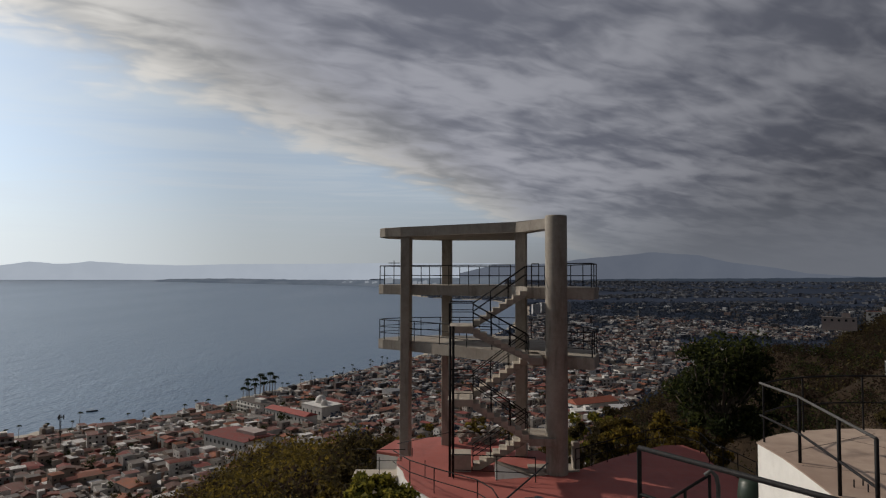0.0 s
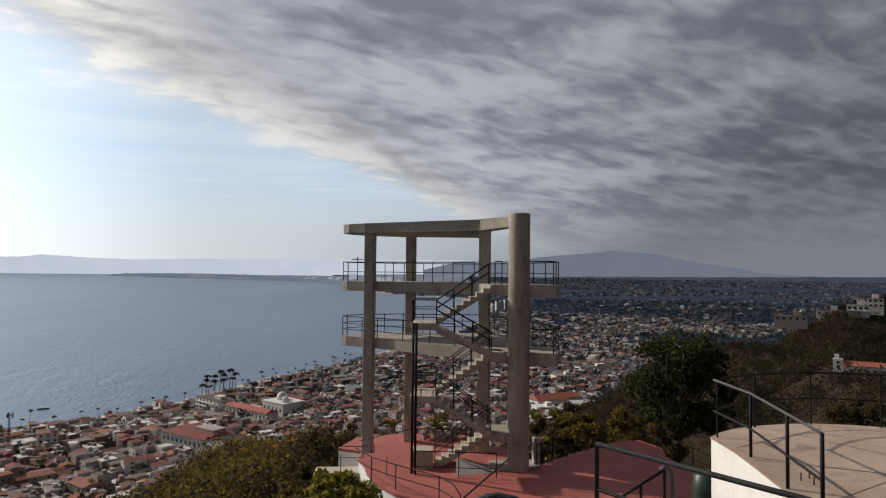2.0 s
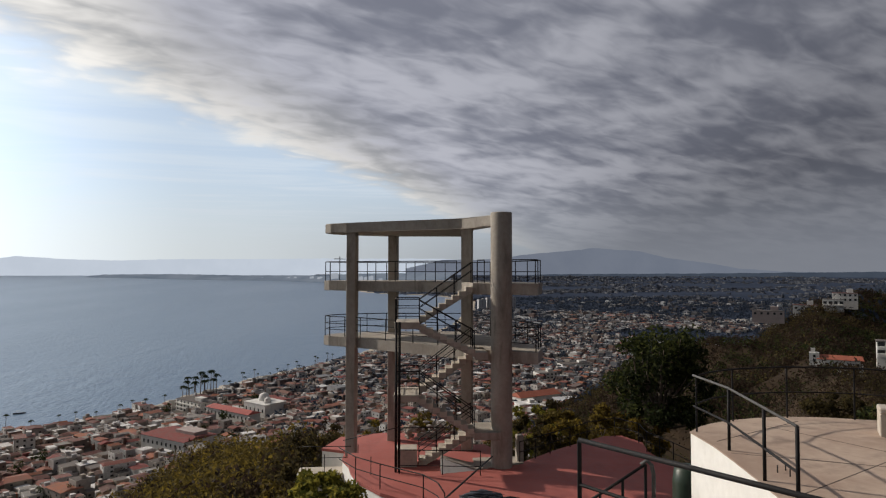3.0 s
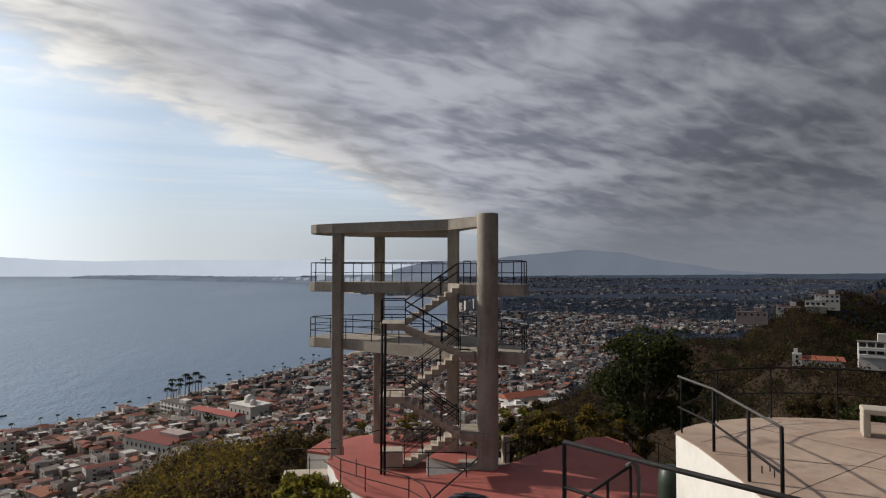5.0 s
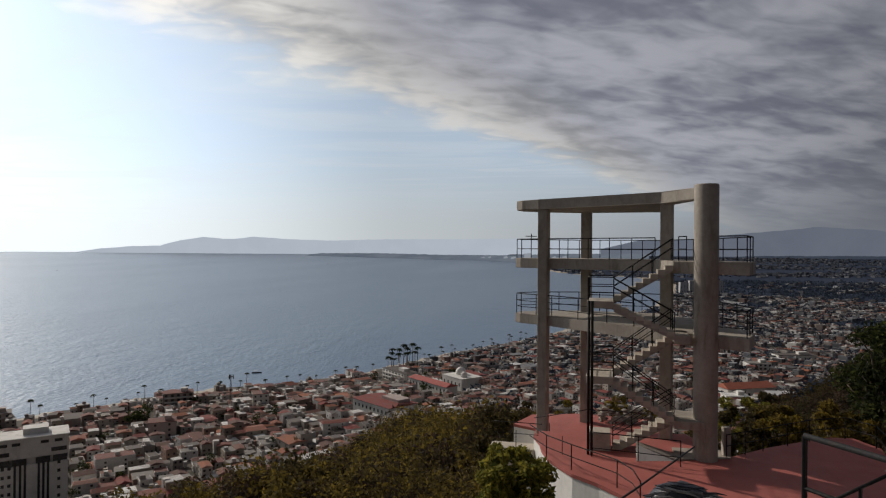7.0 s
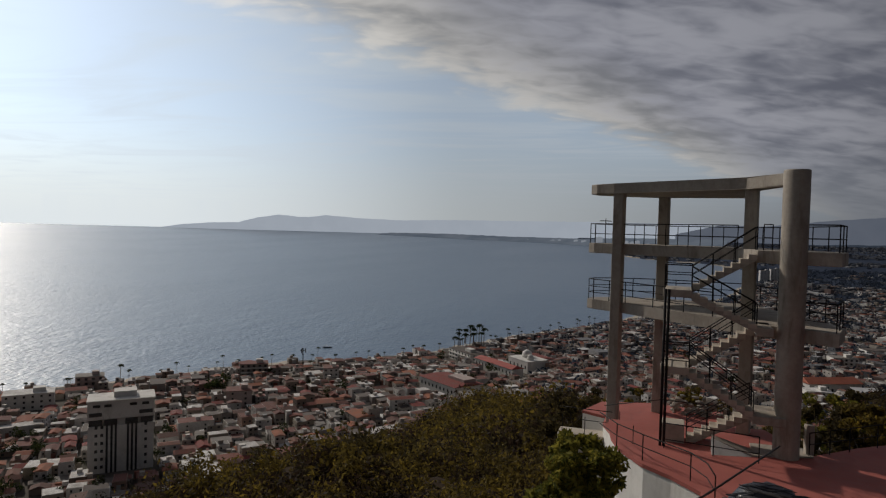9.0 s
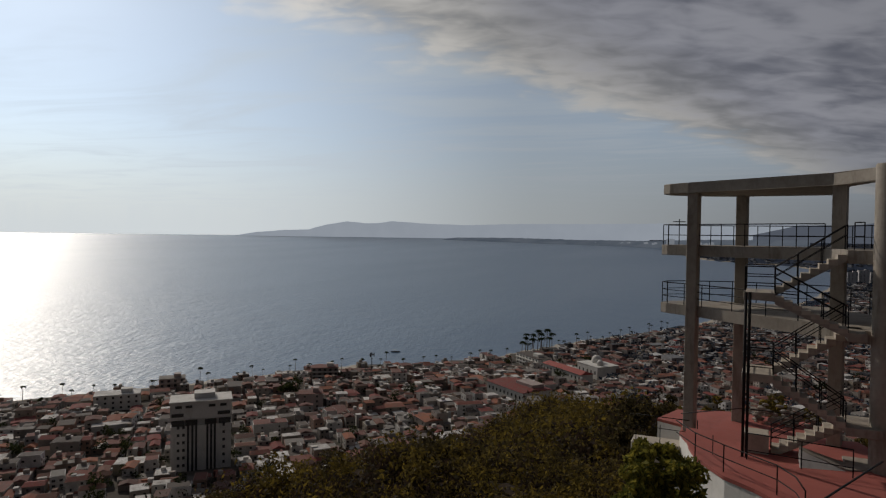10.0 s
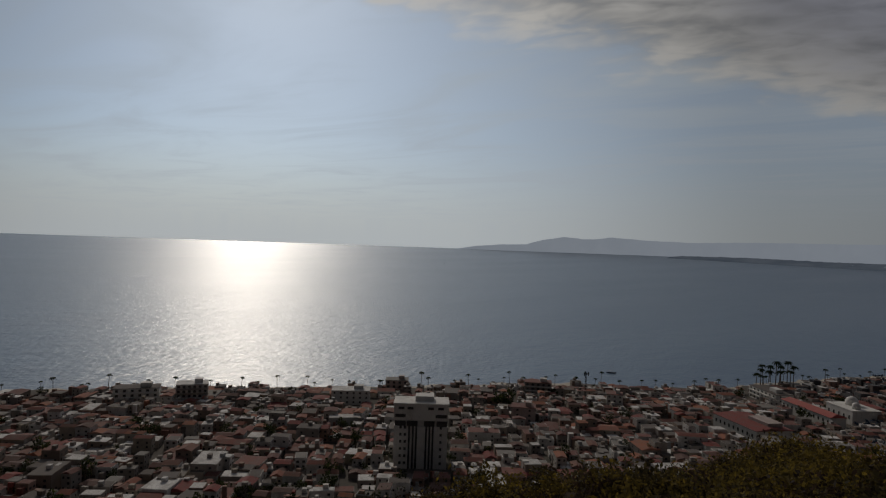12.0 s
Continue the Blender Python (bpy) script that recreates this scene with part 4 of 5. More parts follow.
grove = np.array([noise.noise((x * 0.006, y * 0.0045, 1.7)) + 0.5 * noise.noise((x * 0.017, y * 0.012, 5.1)) for x, y in LOTS])
keep &= grove > np.where(lot_r < 520, -9.0, np.clip((lot_r - 500) / 700, 0, 1) * 0.5 - 0.62)
LOTS, lot_r = LOTS[keep], lot_r[keep]
NEAR_R = 266.0

prototypes = [house_prototype(k) for k in range(16)]
near_lots = [tuple(p) for p, r in zip(LOTS, lot_r) if r < NEAR_R]
near_lots = [p for p in near_lots if rng.random() > 0.07]
for i, (x, y) in enumerate(near_lots):
    z = float(ground_z(x, y))
    s = rng.uniform(0.55, 0.9)
    m = pose(x, y, z, 0, 0, math.degrees(HOUSE_TURN) + rng.choice((0, 90, -90, 0)) + rng.uniform(-9, 9)) @ Matrix.Diagonal((s, s * rng.uniform(0.9, 1.1), rng.uniform(0.62, 0.85), 1))
    if i < len(prototypes):
        prototypes[i].matrix_basis = m
    else:
        copy_thing(prototypes[rng.randrange(len(prototypes))], m)


class Bulk:
    """Gathers many simple solids into one mesh."""

    def __init__(self):
        self.v, self.f, self.m = [], [], []

    def solid(self, pts, faces, mat):
        k = len(self.v)
        self.v += pts
        self.f += [tuple(i + k for i in f) for f in faces]
        self.m += [mat] * len(faces)

    def block(self, x, y, z0, z1, w, d, turn, mat):
        c, s = math.cos(turn), math.sin(turn)
        pts = [(x + a * w / 2 * c - b * d / 2 * s, y + a * w / 2 * s + b * d / 2 * c, z) for z in (z0, z1) for a, b in ((-1, -1), (1, -1), (1, 1), (-1, 1))]
        self.solid(pts, [(4, 5, 6, 7), (0, 1, 5, 4), (1, 2, 6, 5), (2, 3, 7, 6), (3, 0, 4, 7)], mat)

    def hip(self, x, y, z, rise, w, d, turn, mat):
        c, s = math.cos(turn), math.sin(turn)
        local = [(-w / 2, -d / 2, 0), (w / 2, -d / 2, 0), (w / 2, d / 2, 0), (-w / 2, d / 2, 0), (-w * 0.42, 0, rise), (w * 0.42, 0, rise)]
        pts = [(x + a * c - b * s, y + a * s + b * c, z + h) for a, b, h in local]
        self.solid(pts, [(0, 1, 5, 4), (2, 3, 4, 5), (1, 2, 5), (3, 0, 4), (3, 2, 1, 0)], mat)

    def finish(self, name, materials):
        me = bpy.data.meshes.new(name)
        me.from_pydata(self.v, [], self.f)
        for m in materials:
            me.materials.append(m)
        me.polygons.foreach_set("material_index", self.m)
        me.update()
        return new(name, me)


bulk = Bulk()
for (x, y), r in zip(LOTS, lot_r):
    if r < NEAR_R or rng.random() < (0.08 if r < 900 else 0.4 if r < 1500 else 0.7):
        continue
    z, turn = float(ground_z(x, y)), HOUSE_TURN + rng.choice((0, math.pi / 2)) + rng.uniform(-0.16, 0.16)
    w, d = rng.uniform(4.6, 9.5), rng.uniform(4.2, 8.0)
    if rng.random() < (0.12 if r > 800 else 0.09):
        w, d = w * 2, d * 1.6
    h = rng.choice((2.3, 2.6, 2.8, 3.4, 4.4, 4.8, 5.0, 7.0)) * rng.uniform(0.85, 1.15)
    # most houses beyond 580 m take the tones with haze painted in
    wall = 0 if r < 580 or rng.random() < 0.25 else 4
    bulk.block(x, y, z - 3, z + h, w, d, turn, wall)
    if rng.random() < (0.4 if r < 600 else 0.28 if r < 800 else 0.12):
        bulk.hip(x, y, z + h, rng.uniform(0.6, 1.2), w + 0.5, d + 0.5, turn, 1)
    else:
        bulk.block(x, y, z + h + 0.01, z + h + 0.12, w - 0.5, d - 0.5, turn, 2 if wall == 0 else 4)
        if rng.random() < 0.5:
            bulk.block(x + rng.uniform(-2, 2), y + rng.uniform(-2, 2), z + h, z + h + 1.7, 2.2, 1.9, turn, 0)
    if r < 720:
        for _ in range(rng.randrange(3)):
            bulk.block(x + rng.uniform(-4.5, 4.5), y + rng.uniform(-4.5, 4.5), z - 3, z + rng.uniform(1.6, h + 0.8), rng.uniform(1.2, 3.8), rng.uniform(1.2, 3), turn, rng.choice((0, 0, 2, 1)))
        c, s = math.cos(turn), math.sin(turn)
        for f in range(int(h / 2.2)):
            for k in range(4):
                n = 2
                for i in range(n):
                    if rng.random() < 0.2:
                        continue
                    length, off = (w, d / 2) if k % 2 == 0 else (d, w / 2)
                    p = -length / 2 + (i + 0.5) * length / n
                    a = turn + k * math.pi / 2
                    ca, sa = math.cos(a), math.sin(a)
                    wx, wy = x + p * ca + off * sa, y + p * sa - off * ca
                    if wx * sa - wy * ca > 0:
                        continue
                    bulk.block(wx, wy, z + f * 2.2 + 0.7, z + f * 2.2 + 1.7, rng.uniform(0.7, 1.3), 0.1, a, 3)
far_gen = random.Random(77)
for k in range(16000):
    az, r = radians(far_gen.uniform(-9, 44)), far_gen.uniform(1250 ** 1.5, 4550 ** 1.5) ** (1 / 1.5)
    x, y = r * math.sin(az), r * math.cos(az)
    spread = noise.noise((x * 0.0016, y * 0.0032, 4.0)) + 0.6 * noise.noise((x * 0.005, y * 0.009, 9.0))
    if spread < far_gen.uniform(-0.25, 0.45) or float(shore_distance(x, y)) < 20:
        continue
    z = float(flat_land(x, y))
    w = far_gen.uniform(7, 17) * (2.0 if far_gen.random() < 0.07 else 1)
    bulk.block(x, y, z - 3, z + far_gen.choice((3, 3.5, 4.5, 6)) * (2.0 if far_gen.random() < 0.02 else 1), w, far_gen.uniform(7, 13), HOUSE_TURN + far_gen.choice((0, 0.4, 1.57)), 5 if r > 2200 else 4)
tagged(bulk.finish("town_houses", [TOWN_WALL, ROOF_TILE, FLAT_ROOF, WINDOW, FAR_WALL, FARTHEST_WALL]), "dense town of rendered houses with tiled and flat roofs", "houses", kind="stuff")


def multi_storey(name, label, x, y, z, w, d, floors, turn, wall, storey=3.1, bays=5, balcony=False):
    """A slab of flats: body, parapet, windows or open balconies floor by floor."""
    t = thing(name, label, "building")
    t.matrix_basis = pose(x, y, z, 0, 0, turn)
    h = floors * storey
    part("wall", box(bmesh.new(), (0, 0, h / 2 - 2), (w, d, h + 4)), wall, t)
    part("roof", box(bmesh.new(), (0, 0, h + 0.15), (w + 0.3, d + 0.3, 0.3)), FLAT_ROOF_OBJ, t)
    part("stair_hut", box(bmesh.new(), (w * 0.2, 0, h + 1.5), (w * 0.25, d * 0.4, 2.6)), wall, t)
    for f in range(floors):
        if balcony:
            part("balcony", box(bmesh.new(), (0, -d / 2 - 0.6, f * storey + 0.3), (w * 0.96, 1.2, 0.9)), wall, t)
        for i in range(bays):
            ob = new("window", WINDOW_MESH)
            ob.parent = t
            ob.matrix_basis = pose(-w / 2 + (i + 0.5) * w / bays, -d / 2, f * storey + 1.7) @ Matrix.Diagonal((1.6 if balcony else 1.1, 1, 1.25 if balcony else 1.0, 1))
        for i in range(2):
            ob = new("window", WINDOW_MESH)
            ob.parent = t
            ob.matrix_basis = pose(w / 2, (i - 0.5) * d * 0.45, f * storey + 1.7, 0, 0, 90)
    return t


def tower_block():
    """The tall white block with dark upright slots."""
    t = thing("tower_block", "tall white apartment block with dark vertical slots and square windows", "building")
    x, y = -230.5, 213.5
    t.matrix_basis = pose(x, y, -102.0, 0, 0, 47)
    w, d, h = 25.5, 14.0, 33.2
    part("wall", box(bmesh.new(), (0, 0, h * 0.35 - 2), (w, d, h * 0.7 + 4)), TOWN_WHITE, t)
    part("wall", box(bmesh.new(), (0, 0.6, h * 0.74), (w - 0.8, d - 1.2, 2.9)), TOWN_WHITE, t)
    part("wall", box(bmesh.new(), (0, 0.3, h * 0.785 + 4.1), (w + 0.4, d, 8.2)), TOWN_WHITE, t)
    part("roof", box(bmesh.new(), (0, 0.3, h + 0.7), (w + 1.2, d + 1.0, 0.5)), TOWN_WHITE, t)
    part("roof_house", box(bmesh.new(), (1.5, 1, h + 2.2), (9, 7, 2.6)), TOWN_WHITE, t)
    for cx in (-4.9, -3.1, -1.5, 3.2, 4.8, 6.4):
        part("slot", box(bmesh.new(), (cx - 0.6, -d / 2, 11.5), (0.85, 0.3, 25.5)), WINDOW, t, "dark upright window slot")
    for cx in (-9.6, -7.4, 9.6):
        for f in range(7):
            ob = new("window", WINDOW_MESH)
            ob.parent = t
            ob.matrix_basis = pose(cx, -d / 2, 2.4 + f * 3.4)
    for cx, cw in ((-9.9, 5.2), (-4.1, 5.0), (4.0, 5.0), (10.0, 5.0)):
        part("loggia", box(bmesh.new(), (cx, -d / 2 + 0.55, h * 0.74), (cw, 0.5, 2.4)), WINDOW, t, "dark open loggia")
    for cx, cw in ((-9.9, 5.0), (9.6, 5.4)):
        part("loggia", box(bmesh.new(), (cx, -d / 2 + 0.3, h * 0.785 + 2.2), (cw, 0.3, 1.6)), WINDOW, t, "dark open loggia")
    for cx in (-9.5, -5.2, 4.6, 9.4):
        part("window", box(bmesh.new(), (cx, -d / 2 + 0.3, h * 0.785 + 5.8), (2.8, 0.3, 1.2)), WINDOW, t)
    for f in range(9):
        for cy in (-3.5, 0, 3.5):
            ob = new("window", WINDOW_MESH)
            ob.parent = t
            ob.matrix_basis = pose(w / 2, cy, 2.4 + f * 3.4, 0, 0, 90)


tower_block()


def long_hall():
    """The long low building with a white side wall and brown flat roof."""
    t = thing("market_hall", "long low white walled hall with a brown roof", "building")
    t.matrix_basis = pose(-149, 414, -99.5, 0, 0, -33)
    part("wall", box(bmesh.new(), (0, 0, 0.6), (41, 24, 11)), TOWN_WHITE, t)
    bm = bmesh.new()
    gable(bm, 41, 24, 6.1, 1.3, 0.5)
    part("roof", bm, ROOF_TILE_OBJ, t)
    part("upper_storey", box(bmesh.new(), (7, 4, 7.4), (18, 10, 3.4)), PINK_WALL, t)
    for i in range(9):
        ob = new("window", WINDOW_MESH)
        ob.parent = t
        ob.matrix_basis = pose(-17.5 + i * 4.3, -12, 2.6) @ Matrix.Diagonal((1.3, 1, 1.6, 1))


long_hall()


def red_roofed_hall():
    t = thing("red_roofed_hall", "long white hall with a bright red pitched roof", "building")
    t.matrix_basis = pose(-137, 490, -101, 0, 0, -38)
    part("wall", box(bmesh.new(), (0, 0, 1.9), (50, 11, 9.6)), TOWN_WHITE, t)
    bm = bmesh.new()
    gable(bm, 50, 11, 6.7, 2.0, 0.6)
    part("roof", bm, RED_ROOF, t)
    for i in range(11):
        ob = new("window", WINDOW_MESH)
        ob.parent = t
        ob.matrix_basis = pose(-22.5 + i * 4.5, -5.5, 3.6) @ Matrix.Diagonal((1.2, 1, 1.6, 1))


red_roofed_hall()


def domed_church():
    t = thing("domed_church", "white church with a small dome beside the red roofed hall", "church")
    t.matrix_basis = pose(-117, 507, -101.5, 0, 0, -40)
    part("wall", box(bmesh.new(), (0, 0, 3.5), (26, 20, 12)), TOWN_WHITE, t)
    part("roof", box(bmesh.new(), (0, 0, 9.7), (26.6, 20.6, 0.5)), TOWN_WHITE, t)
    for x, y, r, z in ((-4, 2, 4.2, 10), (7, -3, 2.6, 10)):
        bm = bmesh.new()
        tube(bm, [(x, y, z - 0.2), (x, y, z + 1.6)] + [(x, y, z + 1.6 + r * math.sin(a)) for a in (0.3, 0.6, 0.9, 1.2, 1.5)], [r, r] + [r * math.cos(a) for a in (0.3, 0.6, 0.9, 1.2, 1.5)], 16)
        part("dome", bm, TOWN_WHITE, t)
    for i in range(5):
        ob = new("window", WINDOW_MESH)
        ob.parent = t
        ob.matrix_basis = pose(-10 + i * 5, -10, 5) @ Matrix.Diagonal((1.2, 1, 2.0, 1))


domed_church()
for px, py, fl in ((182, 1800, 9), (207, 1815, 10), (262, 1780, 10), (232, 1830, 8)):
    multi_storey("tower_block", "distant grey apartment tower standing out of the plain", px, py, float(flat_land(px, py)), 22, 16, fl, 10, PALE_BLOCK, bays=3)


def far_hotels():
    """Pale hotel towers on the shore across the bay: bearing, width, height, distance."""
    for az, w, h, r in ((-13.4, 20, 10, 0), (-11.2, 26, 11, 0), (-10.6, 18, 14, 0), (-9.2, 24, 16, 0), (-8.5, 30, 13, 0), (-7.25, 44, 34, 0), (-4.95, 22, 46, 3300), (-4.5, 20, 42, 3320), (-4.05, 24, 47, 3300), (-3.2, 20, 34, 3280), (-2.3, 26, 30, 3250), (-1.2, 20, 26, 3200)):
        z = float(flat_land(r * math.sin(radians(az)), r * math.cos(radians(az))))
        if not r:
            r = shore_radius(float(np.interp(az, [-27, -21.8, -17.3, -11.3, -8.3, 12], [-0.45, -0.58, -0.69, -0.8, -0.94, -1.4]))) + 70
            z = EYE_Z + r * math.tan(radians(-0.65))
        t = thing("far_hotel", "far hotel tower on the wooded shore, pale with painted haze", "building", "hotels across the bay")
        t.matrix_basis = pose(r * math.sin(radians(az)), r * math.cos(radians(az)), z, 0, 0, -az)
        # the walls glow in a pale tone that stands for the haze
        part("wall", box(bmesh.new(), (0, 0, h / 2 - 6), (w, 12, h + 12)), HAZY_BLOCK, t)
        part("roof_house", box(bmesh.new(), (w * 0.15, 0, h + 1.5), (w * 0.4, 5, 3)), HAZY_BLOCK, t)


far_hotels()
multi_storey("seafront_hotel", "terraced white seafront hotel with long balconies", -178, 532, -104.5, 36, 14, 3, -40, TOWN_WHITE, balcony=True, bays=7)
multi_storey("white_block", "plain white three-storey block near the shore", -240, 408, -102, 11, 11, 3, 32, TOWN_WHITE, bays=3)
multi_storey("seafront_block", "grey seafront block with a dark roof house", -300, 398, -103, 20, 12, 3, 38, TOWN_WALL_OBJ, bays=5, balcony=True)
multi_storey("seafront_block", "dark brown seafront block of flats with a roof house", -372, 318, -104, 17, 12, 3, 48, PINK_WALL, bays=4, balcony=True)
multi_storey("white_block", "white three-storey block with a wide flat roof by the beach", -362, 268, -103, 26, 14, 3, 50, TOWN_WHITE, bays=6)
multi_storey("pink_block", "windowless pale pink block beside a dark tree", -254, 323, -101, 15, 12, 3, 38, PINK_WALL, bays=2)
multi_storey("seafront_block", "seafront block with stacked balconies", -427, 184, -103, 20, 13, 4, 64, TOWN_WALL_OBJ, bays=6, balcony=True)
multi_storey("seafront_block", "pale seafront block with stacked balconies", -449, 156, -103, 28, 13, 3, 64, TOWN_WHITE, bays=6, balcony=True)


def mast():
    t = thing("radio_mast", "thin lattice mast with antennas above the roofs", "mast")
    x, y, z = -266, 411, -103
    for dx, dy in ((-0.5, -0.4), (0.5, -0.4), (0, 0.6)):
        part("leg", tube(bmesh.new(), [(x + dx, y + dy, z), (x + dx * 0.6, y + dy * 0.6, z + 21)], 0.16, 5), IRON, t)
    for k in range(7):
        part("brace", box(bmesh.new(), (x, y, z + 2 + k * 2.9), (1.0, 1.0, 0.18)), IRON, t)
    for a in (0.4, 2.5, 4.6):
        part("antenna", box(bmesh.new(), (x + 1.7 * math.cos(a), y + 1.7 * math.sin(a), z + 19.5), (0.5, 0.5, 3.0)), IRON, t)
    part("ring", box(bmesh.new(), (x, y, z + 19.5), (3.6, 3.6, 0.25), 0.4), IRON, t)


mast()


def street_and_cars():
    pts = [Vector((-348, 275)), Vector((-328, 256)), Vector((-264, 191)), Vector((-236, 163)), Vector((-198, 125))]
    bm, rows = bmesh.new(), []
    side = CROSS_DIR * 3.6
    for a, b in zip(pts, pts[1:]):
        n = max(1, int((b - a).length / 8))
        for i in range(n):
            p = a.lerp(b, i / n)
            rows.append([bm.verts.new((q.x, q.y, float(ground_z(q.x, q.y)) + 0.35)) for q in (p - side, p + side)])
    for p, q in zip(rows, rows[1:]):
        bm.faces.new((p[0], q[0], q[1], p[1]))
    tagged(new("road", to_mesh("road", bm, STREET)), "pale cobbled street running down to the sea", "street", kind="structure")
    car_rng = random.Random(3)
    paints = [PALE_BLOCK, TOWN_WHITE, NAVY, RED_ROOF, STEEL]
    for k in range(26):
        p = pts[1].lerp(pts[3], (k + car_rng.uniform(0, 0.5)) / 27) + CROSS_DIR * car_rng.choice((-2.4, 2.4))
        t = thing("car", "small parked car on the cobbled street", "car", "cars parked on the street")
        t.matrix_basis = pose(p.x, p.y, float(ground_z(p.x, p.y)) + 0.4, 0, 0, math.degrees(HOUSE_TURN))
        paint = paints[k % 5]
        part("body", box(bmesh.new(), (0, 0, 0.62), (4.0, 1.7, 0.65), 0, 0.12), paint, t)
        cab = prism(bmesh.new(), [(-1.3, -0.75), (0.9, -0.75), (0.9, 0.75), (-1.3, 0.75)], 0.93, 1.45, 0.15)
        part("cabin", cab, WINDOW, t)
        for wx in (-1.25, 1.25):
            for wy in (-0.8, 0.8):
                part("wheel", tube(bmesh.new(), [(wx, wy - 0.1, 0.31), (wx, wy + 0.1, 0.31)], 0.31, 10), IRON, t)


street_and_cars()


def orange_roofed_house():
    t = thing("house", "pale blue-white house with a wide orange tiled roof", "house")
    t.matrix_basis = pose(96, 520, -99, 0, 0, 28)
    part("wall", box(bmesh.new(), (0, 0, 3), (40, 15, 12)), TOWN_WHITE, t)
    bm = bmesh.new()
    gable(bm, 40, 15, 9, 3.2, 0.7)
    part("roof", bm, ORANGE_TILE, t)
    for i in range(8):
        ob = new("window", WINDOW_MESH)
        ob.parent = t
        ob.matrix_basis = pose(-17 + i * 4.8, -7.5, 4.5) @ Matrix.Diagonal((1.4, 1, 1.5, 1))


def sheet_roofed_hall():
    t = thing("market_hall", "open hall with a pale grey sheet-metal roof", "building")
    t.matrix_basis = pose(119, 500, -99, 0, 0, 12)
    bm = bmesh.new()
    shed(bm, 21, 16, 7.5, 1.6, 0.8)
    part("roof", bm, PALE_BLOCK, t, "pale grey sheet-metal roof")
    part("wall", box(bmesh.new(), (0, 4, 2.2), (18, 7, 9)), PINK_WALL, t)
    for px in (-9, -3, 3, 9):
        part("post", box(bmesh.new(), (px, -7, 2.3), (0.5, 0.5, 10.4)), TOWN_WALL_OBJ, t)


orange_roofed_house()
sheet_roofed_hall()
multi_storey("white_block", "long white two-storey block on the inland side of town", 174, 702, -99, 38, 14, 2, 14, TOWN_WHITE, bays=8, storey=4.2)
multi_storey("white_block", "white three-storey house beside the orange roof", 83, 484, -99, 16, 12, 3, 10, TOWN_WHITE, bays=4)
multi_storey("white_block", "white three-storey block with balconies inland", 127, 634, -99, 20, 14, 3, 12, TOWN_WHITE, bays=5, balcony=True)


# ---- the white villa with orange roofs on the wooded slope ----
def villa():
    t = thing("villa", "white hillside villa with orange tiled roofs and a square turret", "house")
    t.matrix_basis = pose(120.8, 184.5, -19.3, 0, 0, -32) @ Matrix.Scale(0.62, 4)
    part("wall", box(bmesh.new(), (4, 0, 0.2), (18, 9, 8.5)), TOWN_WHITE, t)
    part("turret", box(bmesh.new(), (-6.4, -2, 1.6), (4.2, 4.2, 11)), TOWN_WHITE, t)
    part("turret_top", box(bmesh.new(), (-6.9, -1.6, 8.1), (1.8, 1.8, 2.0)), TOWN_WHITE, t)
    bm = bmesh.new()
    gable(bm, 18, 9, 4.45, 1.7, 0.5)
    for v in bm.verts:
        v.co.x += 4
    part("roof", bm, ORANGE_TILE, t)
    bm = bmesh.new()
    shed(bm, 7, 5, -2.2, 0.9)
    for v in bm.verts:
        v.co += Vector((-5, -8, 0))
    part("lower_roof", bm, ORANGE_TILE, t)
    part("lower_wall", box(bmesh.new(), (-5, -8, -4.8), (6.6, 4.6, 5.2)), TOWN_WHITE, t)
    for x in (-1, 2, 5, 8, 11):
        ob = new("window", WINDOW_MESH)
        ob.parent = t
        ob.matrix_basis = pose(x, -4.5, 2.2)
    for z in (3.5, 5.6):
        ob = new("window", WINDOW_MESH)
        ob.parent = t
        ob.matrix_basis = pose(-6.4, -4.1, z)


villa()
multi_storey("hillside_house", "white two-storey house with balconies among hillside trees", 144.5, 190, -16.6, 9, 6, 2, -34, TOWN_WHITE, bays=4, balcony=True, storey=2.1)
multi_storey("hillside_house", "tan low house far along the wooded ridge", 208, 374, -17.2, 17, 6, 1, -29, PINK_WALL, bays=5, storey=3.0)
multi_storey("hillside_house", "pale flat-roofed house far along the wooded ridge", 230.6, 374, -14.0, 13, 6, 1, -31, TOWN_WHITE, bays=4, storey=3.2)
multi_storey("hillside_house", "stepped white house on the far end of the ridge", 247, 373, -10.8, 11, 7, 1, -33, TOWN_WHITE, bays=4, balcony=True, storey=3.4)
multi_storey("hillside_house", "large white house at the top of the ridge", 257, 377, -9.2, 13, 8, 2, -33, TOWN_WHITE, bays=5, storey=2.7)


# ---- plants ----
def leaf_cloud(bulk_v, bulk_f, centres, radii, count, size, gen, flat=0.75, hollow=0.45):
    """Adds leaves as small folded quads round the given clump centres."""
    for c, r in zip(centres, radii):
        n = gen.normal(size=(count, 3))
        n /= np.linalg.norm(n, axis=1, keepdims=True)
        rad = gen.uniform(hollow, 1.0, (count, 1)) ** 0.6
        p = np.asarray(c) + n * rad * np.array([r, r, r * flat])
        a = gen.normal(size=(count, 3))
        a /= np.linalg.norm(a, axis=1, keepdims=True)
        b = np.cross(a, gen.normal(size=(count, 3)))
        b /= np.linalg.norm(b, axis=1, keepdims=True) + 1e-9
        s = size * gen.uniform(0.6, 1.3, (count, 1))
        q = np.stack([p - a * s, p - b * s * 0.45, p + a * s, p + b * s * 0.45], 1)
        k = sum(len(v) for v in bulk_v)
        bulk_v.append(q.reshape(-1, 3))
        bulk_f.append(np.arange(count * 4).reshape(-1, 4) + k)


